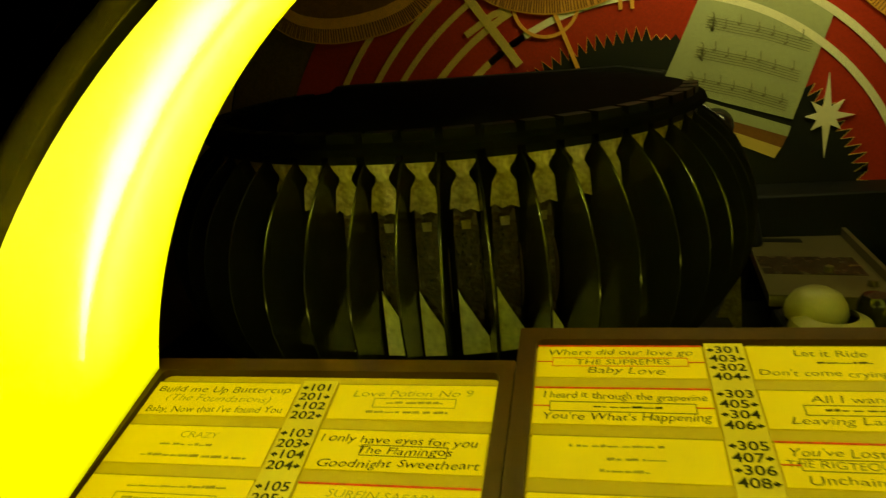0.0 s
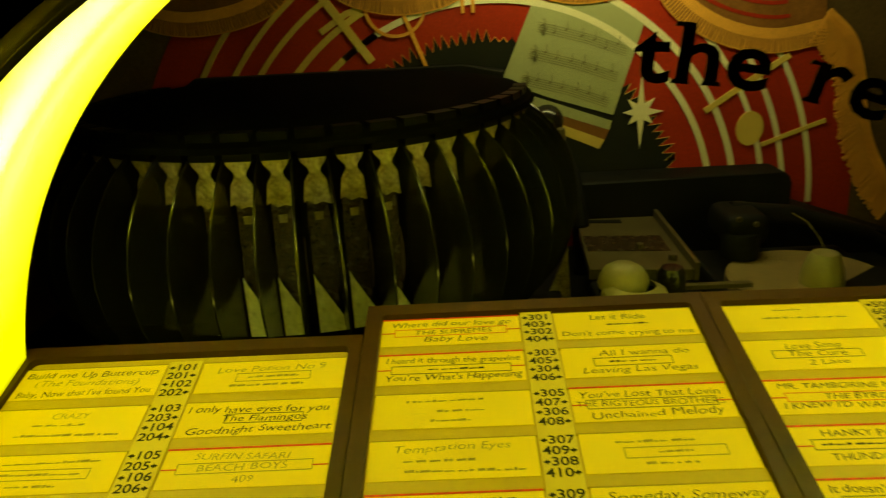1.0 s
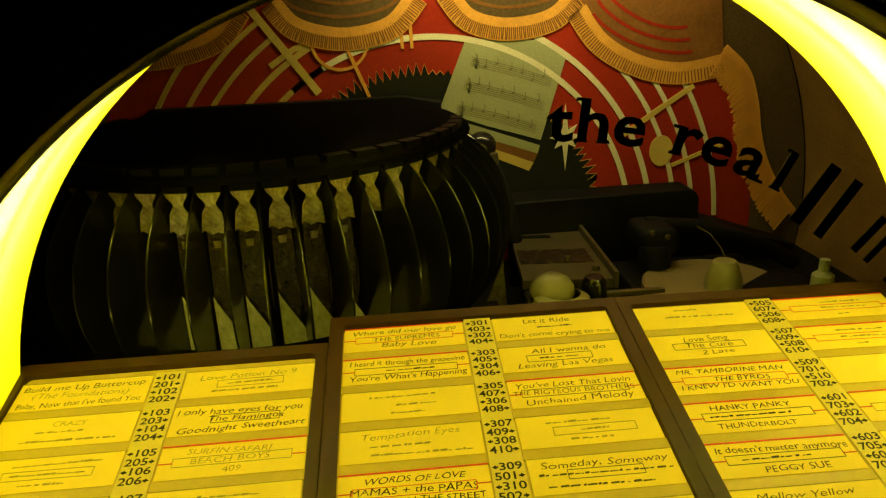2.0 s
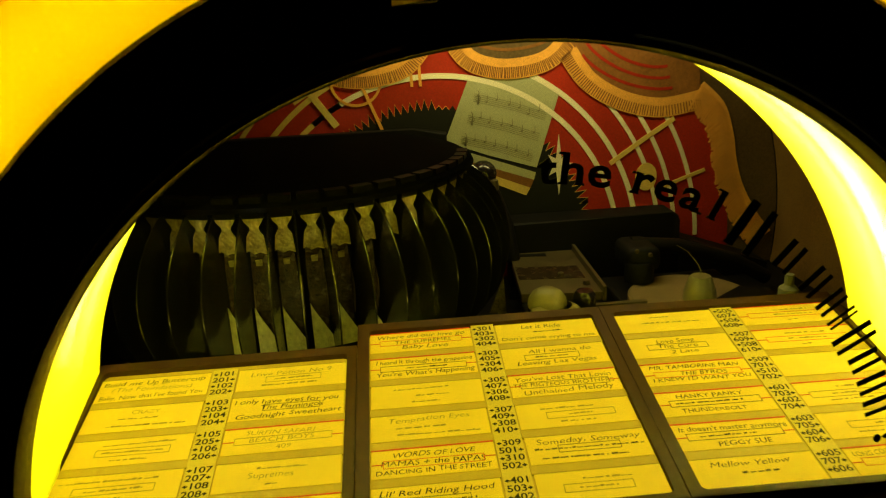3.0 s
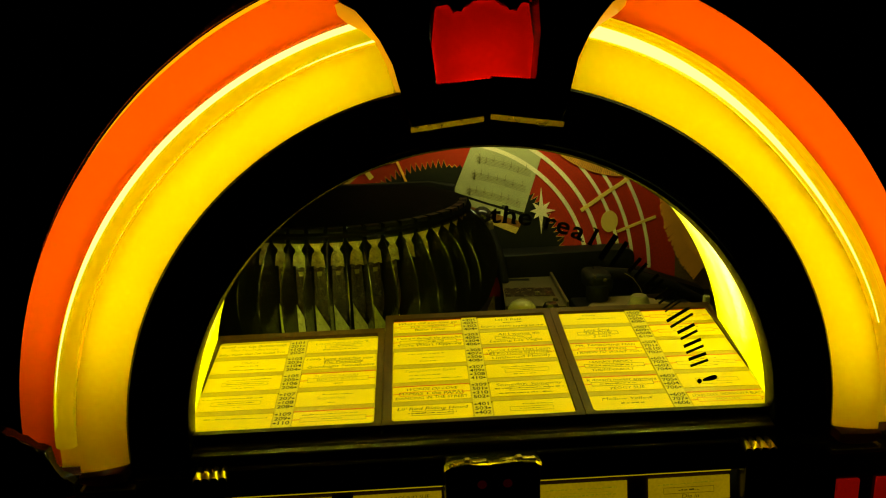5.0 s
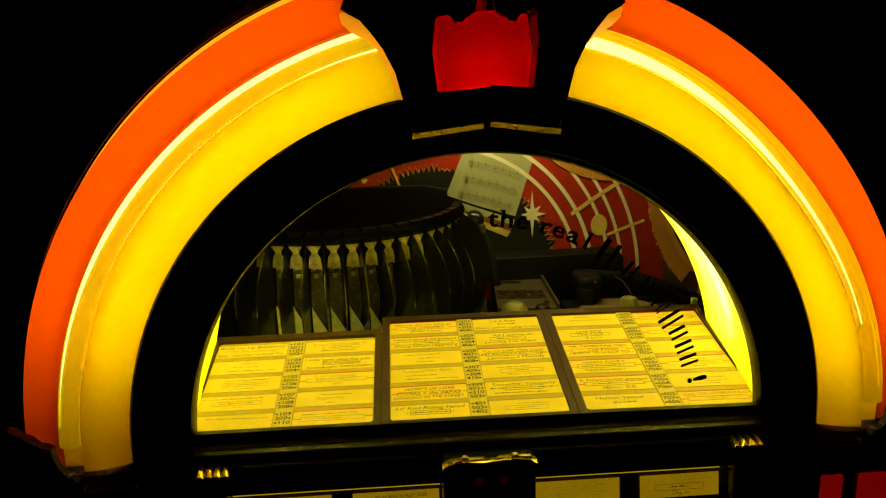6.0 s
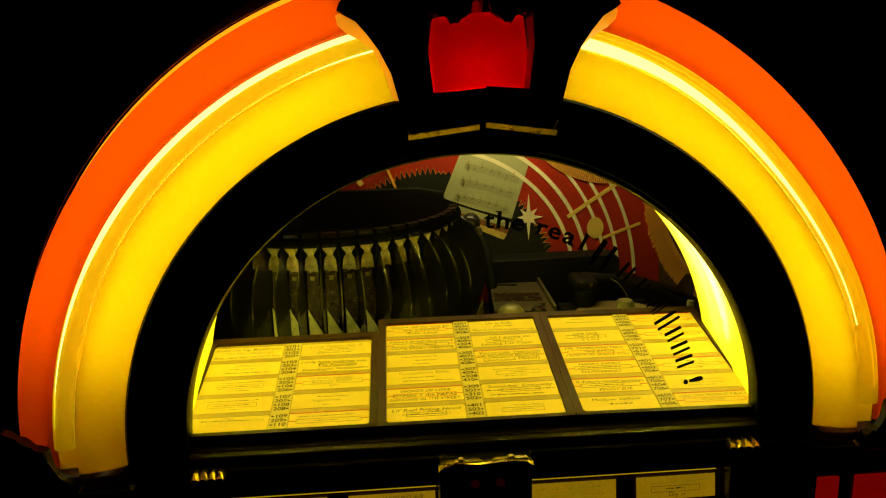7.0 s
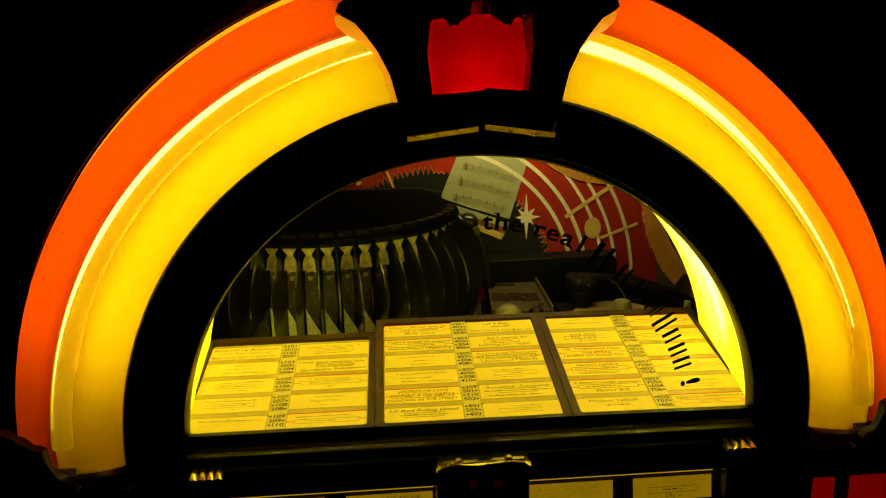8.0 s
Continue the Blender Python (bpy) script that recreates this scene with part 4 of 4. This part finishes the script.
    # fringed drape: scalloped bands with hanging threads
    swags = [[(-0.345, 1.300), (-0.325, 1.288), (-0.290, 1.282), (-0.245, 1.287), (-0.212, 1.300), (-0.190, 1.325)],
             [(-0.158, 1.330), (-0.140, 1.307), (-0.110, 1.295), (-0.075, 1.292), (-0.035, 1.302), (-0.008, 1.330)],
             [(0.020, 1.334), (0.040, 1.307), (0.070, 1.295), (0.103, 1.294), (0.135, 1.302), (0.158, 1.322)],
             [(0.158, 1.308), (0.183, 1.274), (0.224, 1.249), (0.272, 1.238), (0.322, 1.245)],
             [(0.322, 1.262), (0.348, 1.236), (0.361, 1.200), (0.367, 1.168), (0.378, 1.134), (0.398, 1.098), (0.420, 1.070)]]
    for k, line in enumerate(swags):
        fine = []
        for i in range(len(line) - 1):
            for q in range(8):
                u = q / 8
                p0, p1, p2, p3 = line[max(i - 1, 0)], line[i], line[i + 1], line[min(i + 2, len(line) - 1)]
                fine.append(tuple(0.5 * (2 * p1[c] + (p2[c] - p0[c]) * u + (2 * p0[c] - 5 * p1[c] + 4 * p2[c] - p3[c]) * u * u + (3 * p1[c] - p0[c] - 3 * p2[c] + p3[c]) * u ** 3) for c in (0, 1)))
        fine.append(line[-1])
        if k < 4:
            cap = [(x, z) for x, z in fine] + [(line[-1][0], 1.40), (line[0][0], 1.40)]
            flat("drape", clip(cap), 6, M_umber if k in (0, 3) else M_mural, "brown printed drape")
            if k in (1, 2, 3):
                for g in range(3):
                    flat("drape_fold", ribbon([(x * (1 - 0.08 * g) + 0.08 * g * (line[0][0] + line[-1][0]) / 2, z + 0.022 + 0.013 * g) for x, z in fine[6:-6]], 0.0035), 7, M_red if k == 3 else M_umber)
        flat("fringe", clip(ribbon(fine, 0.0235 if k < 4 else 0.009)), 7, M_ochre, "ochre printed fringe")
        for i in range(len(fine) * 2 - 2):
            a, b = fine[i // 2], fine[i // 2 + 1]
            x, z = ((a[0] + b[0]) / 2, (a[1] + b[1]) / 2) if i % 2 else a
            if math.hypot(x, z - ZC) > 0.416:
                continue
            d = math.hypot(b[0] - a[0], b[1] - a[1])
            nx, nz = (b[1] - a[1]) / d, -(b[0] - a[0]) / d
            if k == 4:
                for n, q in enumerate((0.0, 0.5)):
                    px, pz = x + (b[0] - a[0]) * q, z + (b[1] - a[1]) * q
                    ln = rnd.uniform(0.021, 0.027)
                    flat("thread", clip(ribbon([(px, pz), (px + nx * ln * 0.5 + 0.001, pz + nz * ln * 0.5 - 0.003), (px + nx * ln + 0.001, pz + nz * ln - 0.008)], 0.0011)), 7.5 + 0.5 * n + 1.5 * (i % 2), M_ochre)
                continue
            flat("thread", ribbon([(x - nx * 0.002, z - nz * 0.002), (x + nx * 0.0105 + rnd.uniform(-0.0008, 0.0008), z + nz * 0.0105)], 0.0011), 8, M_umber)


mural()


# ---- records and mechanism ----
AX, AY = -0.157, 0.458
RZ = 1.1425
N_REC = 50


def magazine():
    t = thing("record_magazine", Matrix.Translation((AX, AY, 1.03)), "black round magazine holding upright records", "record magazine")
    z = 1.03

    def cut(bm):
        """Ends the round parts at the back plate."""
        bmesh.ops.bisect_plane(bm, geom=bm.verts[:] + bm.edges[:] + bm.faces[:], plane_co=(0, 0.583 - AY, 0), plane_no=(0, 1, 0), clear_outer=True)
        return bm

    part("hub", lathe([(0.0, 0.0), (0.030, 0.0), (0.030, 0.09), (0.022, 0.100), (0.0, 0.100)], 32), M_inside, t, smooth=True)
    part("base_ring", cut(lathe([(0.032, 0.0), (0.205, 0.0), (0.207, 0.004), (0.205, 0.012), (0.032, 0.014)], 64)), M_inside, t, smooth=True)
    part("drum", cut(lathe([(0.165, 0.013), (0.165, 1.2170 - z), (0.158, 1.2225 - z), (0.0, 1.2250 - z)], 96)), M_cover, t, "black inner drum of the magazine", smooth=True)
    part("lid", cut(lathe([(0.0, 1.2314 - z), (0.130, 1.2312 - z), (0.155, 1.2300 - z), (0.172, 1.2268 - z), (0.180, 1.2225 - z), (0.1815, 1.2190 - z), (0.177, 1.2185 - z), (0.0, 1.2270 - z)], 96)), M_lid, t, "black lid of the magazine", smooth=True)
    first = {}
    for i in range(N_REC):
        a = 360 / N_REC * (i + 0.5) - 3.1
        if not 150 < a < 375:
            continue
        m = pose(0, 0, 0, 0, 0, a)
        if not first:
            # local frame: x outward from the axis, y along the ring, z up from the chamber floor
            def leafy(pts, r, thick=0.0012):
                bm = bmesh.new()
                A = [bm.verts.new((r, y, z)) for y, z in pts]
                B = [bm.verts.new((r - thick, y, z)) for y, z in pts]
                bm.faces.new(A)
                bm.faces.new(B[::-1])
                for k in range(len(pts)):
                    bm.faces.new((A[k], B[k], B[(k + 1) % len(pts)], A[(k + 1) % len(pts)]))
                return bm
            first["clip"] = part("upper_clip", leafy([(-0.0086, 0.1840), (-0.0070, 0.1805), (-0.0036, 0.1765), (-0.0034, 0.1745), (-0.0066, 0.1690), (-0.0084, 0.1560), (-0.0060, 0.1575), (-0.0020, 0.1545), (0.0030, 0.1560), (0.0078, 0.1540), (0.0066, 0.1690), (0.0034, 0.1745), (0.0036, 0.1765), (0.0066, 0.1805), (0.0082, 0.1840)], 0.1750), M_tan, t, "smoky plastic upper record clip")
            # Added lighter patch in place of a glint on the divider web.
            first["tab"] = part("web_glint", leafy([(-0.0030, 0.1490), (-0.0026, 0.1440), (0.0022, 0.1440), (0.0026, 0.1490)], 0.1722), M_tan, t, "small shiny patch standing in for a glint on the divider")
            first["top"] = part("divider_top", leafy([(-0.0088, 0.2000), (-0.0090, 0.1832), (0.0084, 0.1832), (0.0082, 0.2000)], 0.1752, 0.0100), M_cover, t)
            first["web"] = part("divider_web", leafy([(-0.0066, 0.1560), (-0.0074, 0.1400), (-0.0076, 0.1100), (-0.0066, 0.0780), (0.0058, 0.0780), (0.0070, 0.1100), (0.0068, 0.1400), (0.0056, 0.1560)], 0.1700), M_web, t)
            first["foot"] = part("lower_clip", leafy([(-0.0076, 0.1100), (-0.0050, 0.1040), (0.0080, 0.0800), (0.0084, 0.0700), (-0.0076, 0.0700)], 0.1755), M_pale, t, "pale plastic lower record clip")
            for ob in first.values():
                ob.matrix_basis = m
        else:
            for name, key in (("upper_clip", "clip"), ("divider_top", "top"), ("divider_web", "web"), ("web_glint", "tab"), ("lower_clip", "foot")):
                ob = same_mesh(name, first[key], t, m)
                if "label" in first[key]:
                    tagged(ob, first[key]["label"])
    rec = thing("record", Matrix.Translation((AX, AY, RZ)), "black vinyl single standing in the magazine", "record", "records in the magazine")
    # the disc stands in the local plane of x and z, with y as its axis
    c = 0.128
    part("vinyl", lathe([(0.019, -0.0007), (0.0425, -0.0008), (0.0440, -0.0006), (0.085, -0.0005), (0.0868, -0.0007), (0.0873, 0.0), (0.0868, 0.0007), (0.085, 0.0005), (0.0440, 0.0006), (0.0425, 0.0008), (0.019, 0.0007), (0.019, -0.0007)], 56, at=(c, 0, 0), axis="Y"), M_vinyl, rec, smooth=True)
    part("paper_label", lathe([(0.0195, -0.0011), (0.0420, -0.0011), (0.0420, -0.00085)], 32, at=(c, 0, 0), axis="Y"), M_label, rec, "faded brown record label")
    part("paper_label", lathe([(0.0195, 0.0011), (0.0420, 0.0011), (0.0420, 0.00085)], 32, at=(c, 0, 0), axis="Y"), M_label, rec, "faded brown record label")
    rec.matrix_world = Matrix.Translation((AX, AY, RZ)) @ pose(0, 0, 0, 0, 0, -3.1)
    rnd = random.Random(4)
    for i in range(1, N_REC):
        a = 360 / N_REC * i - 3.1
        if 32 < a < 148:
            continue
        copy_thing(rec, Matrix.Translation((AX, AY, RZ + rnd.uniform(-0.0010, 0.0))) @ pose(0, 0, 0, rnd.uniform(-0.6, 0.6), rnd.uniform(-0.5, 0.5), a + rnd.uniform(-0.8, 0.8)))


magazine()


def mechanism():
    t = thing("record_player", Matrix(), "dark record player mechanism beside the magazine", "record player")
    # dark plates in front of the mural
    part("back_plate", slab([(-0.345, 1.031), (0.010, 1.031), (0.010, 1.225), (-0.030, 1.2315), (-0.292, 1.2315), (-0.300, 1.226), (-0.305, 1.2215), (-0.345, 1.2190)], 0.585, 0.600, bevel=0.003), M_inside, t, "dull black back plate")
    pts = [(0.080, 1.031), (0.286, 1.031), (0.286, 1.105)] + arc(0.276, 1.107, 0.010, 0, 90, 6) + [(0.080, 1.117)]
    part("motor_box", slab(pts, 0.560, 0.600, bevel=0.003), M_inside, t, "dull black motor box", smooth=True)
    part("wedge", slab([(0.286, 1.031), (0.400, 1.031), (0.400, 1.045), (0.286, 1.085)], 0.56, 0.598), M_inside, t)
    # grey control plate, turned-up edge, slot and screws
    cp = part("control_plate", plate([(0.066, 0.425), (0.148, 0.415), (0.153, 0.585), (0.080, 0.595)], 1.0700, 1.0790), M_metal, t, "grey metal control plate")
    part("plate_rim", plate([(0.148, 0.412), (0.1515, 0.412), (0.157, 0.586), (0.1535, 0.586)], 1.0705, 1.0860), M_metal, cp)
    part("slot", plate([(0.078, 0.548), (0.118, 0.542), (0.118, 0.552), (0.079, 0.556)], 1.0785, 1.0796), M_inside, cp)
    part("slot", plate([(0.072, 0.468), (0.142, 0.460), (0.143, 0.500), (0.074, 0.508)], 1.0785, 1.0797), M_web, cp)
    for x, y in ((0.118, 0.470), (0.138, 0.440)):
        part("screw", lathe([(0.0, 0.0045), (0.0032, 0.004), (0.004, 0.0)], 14, at=(x, y, 1.0795)), M_metal, cp, smooth=True)
    # cream knob, two stacked rounds
    kn = part("roller", lathe([(0.0, 0.0190), (0.008, 0.0180), (0.0140, 0.0145), (0.0178, 0.0085), (0.0188, 0.003), (0.0180, 0.0), (0.0, 0.0)], 32, at=(0.080, 0.366, 1.0880)), M_knob, t, "cream plastic roller", smooth=True)
    part("roller_rim", lathe([(0.0150, 0.000), (0.0230, 0.000), (0.0245, 0.004), (0.0225, 0.010), (0.0150, 0.014)], 32, at=(0.0850, 0.352, 1.0810)), M_knob, kn, smooth=True)
    part("roller_base", one_box(0.058, 0.108, 0.335, 0.385, 1.031, 1.0860, bevel=0.003), M_inside, kn)
    part("black_button", lathe([(0.0, 0.020), (0.008, 0.019), (0.011, 0.014), (0.011, 0.0), (0.0, 0.0)], 20, at=(0.121, 0.385, 1.0750)), M_black, t, smooth=True)
    part("metal_rail", one_box(0.128, 0.188, 0.395, 0.401, 1.0700, 1.0735), M_metal, t)
    # turntable platter and spindle cap
    tp = part("platter", lathe([(0.0, 0.010), (0.061, 0.010), (0.0635, 0.008), (0.0635, 0.0), (0.0, 0.0)], 56, at=(0.243, 0.420, 1.0570)), M_platter, t, "tan turntable platter", smooth=True)
    part("spindle_cap", lathe([(0.0, 0.0210), (0.0095, 0.0205), (0.0118, 0.0175), (0.0160, 0.004), (0.0165, -0.005), (0.0, -0.005)], 28, at=(0.246, 0.405, 1.0720)), M_knob, tp, "cream spindle cap", smooth=True)
    part("platter_base", one_box(0.175, 0.315, 0.34, 0.52, 1.031, 1.0568, bevel=0.004), M_inside, tp)
    part("dark_cover", plate([(0.214, 0.365), (0.290, 0.350), (0.330, 0.420), (0.300, 0.43)], 1.0672, 1.0685), M_inside, tp)
    # tone arm head and wire
    head = part("tone_arm_head", one_box(0.190, 0.228, 0.462, 0.518, 1.078, 1.106, bevel=0.009, seg=4), M_inside, t, "black tone arm head with bright screws", smooth=True)
    part("motor_coil", lathe([(0.0, 0.026), (0.014, 0.026), (0.016, 0.022), (0.016, 0.004), (0.0, 0.004)], 24, at=(0.205, 0.470, 1.064)), M_inside, head, smooth=True)
    for x, z in ((0.199, 1.104), (0.214, 1.099), (0.200, 1.074)):
        part("screw", lathe([(0.0, -0.0025), (0.0022, -0.002), (0.0026, 0.0)], 12, at=(x, 0.4620, z), axis="Y"), M_metal, head, smooth=True)
    part("arm_bar", rod([(0.205, 0.50, 1.100), (0.26, 0.50, 1.094), (0.330, 0.505, 1.070), (0.372, 0.510, 1.045)], 0.009), M_inside, t, smooth=True)
    part("wire", rod([(0.240, 0.455, 1.110), (0.250, 0.448, 1.104), (0.258, 0.440, 1.092), (0.262, 0.430, 1.078)], 0.0006, 6), M_metal, t)
    # gripper arm with its black ball and metal joint
    ball = part("ball_knob", lathe([(0.016 * math.sin(math.pi * k / 10), -0.016 * math.cos(math.pi * k / 10)) for k in range(11)], 24, at=(0.050, 0.575, 1.1760)), M_black, t, "black ball knob", smooth=True)
    part("joint", lathe([(0.0, 0.012), (0.006, 0.010), (0.007, 0.0), (0.005, -0.012), (0.0, -0.013)], 14, at=(0.060, 0.565, 1.160)), M_metal, ball, smooth=True)
    part("gripper_arm", rod([(0.060, 0.565, 1.155), (0.072, 0.550, 1.120), (0.078, 0.540, 1.080), (0.078, 0.540, 1.031)], 0.008), M_inside, t, smooth=True)
    part("guide_fin", slab([(0.034, 1.031), (0.058, 1.031), (0.055, 1.082)], 0.470, 0.474), M_tan, t, "tan plastic guide fin")
    # small pale bottle-shaped lamp holder at the side
    part("lamp_holder", lathe([(0.0, 0.046), (0.0045, 0.045), (0.0048, 0.034), (0.0095, 0.030), (0.0105, 0.012), (0.0085, 0.0), (0.0, 0.0)], 20, at=(0.338, 0.402, 1.0310 + 0.012)), M_sheet, t, "small pale plastic lamp holder", smooth=True)
    part("holder_bracket", one_box(0.325, 0.352, 0.392, 0.416, 1.030, 1.0432, bevel=0.002), M_inside, t)


mechanism()
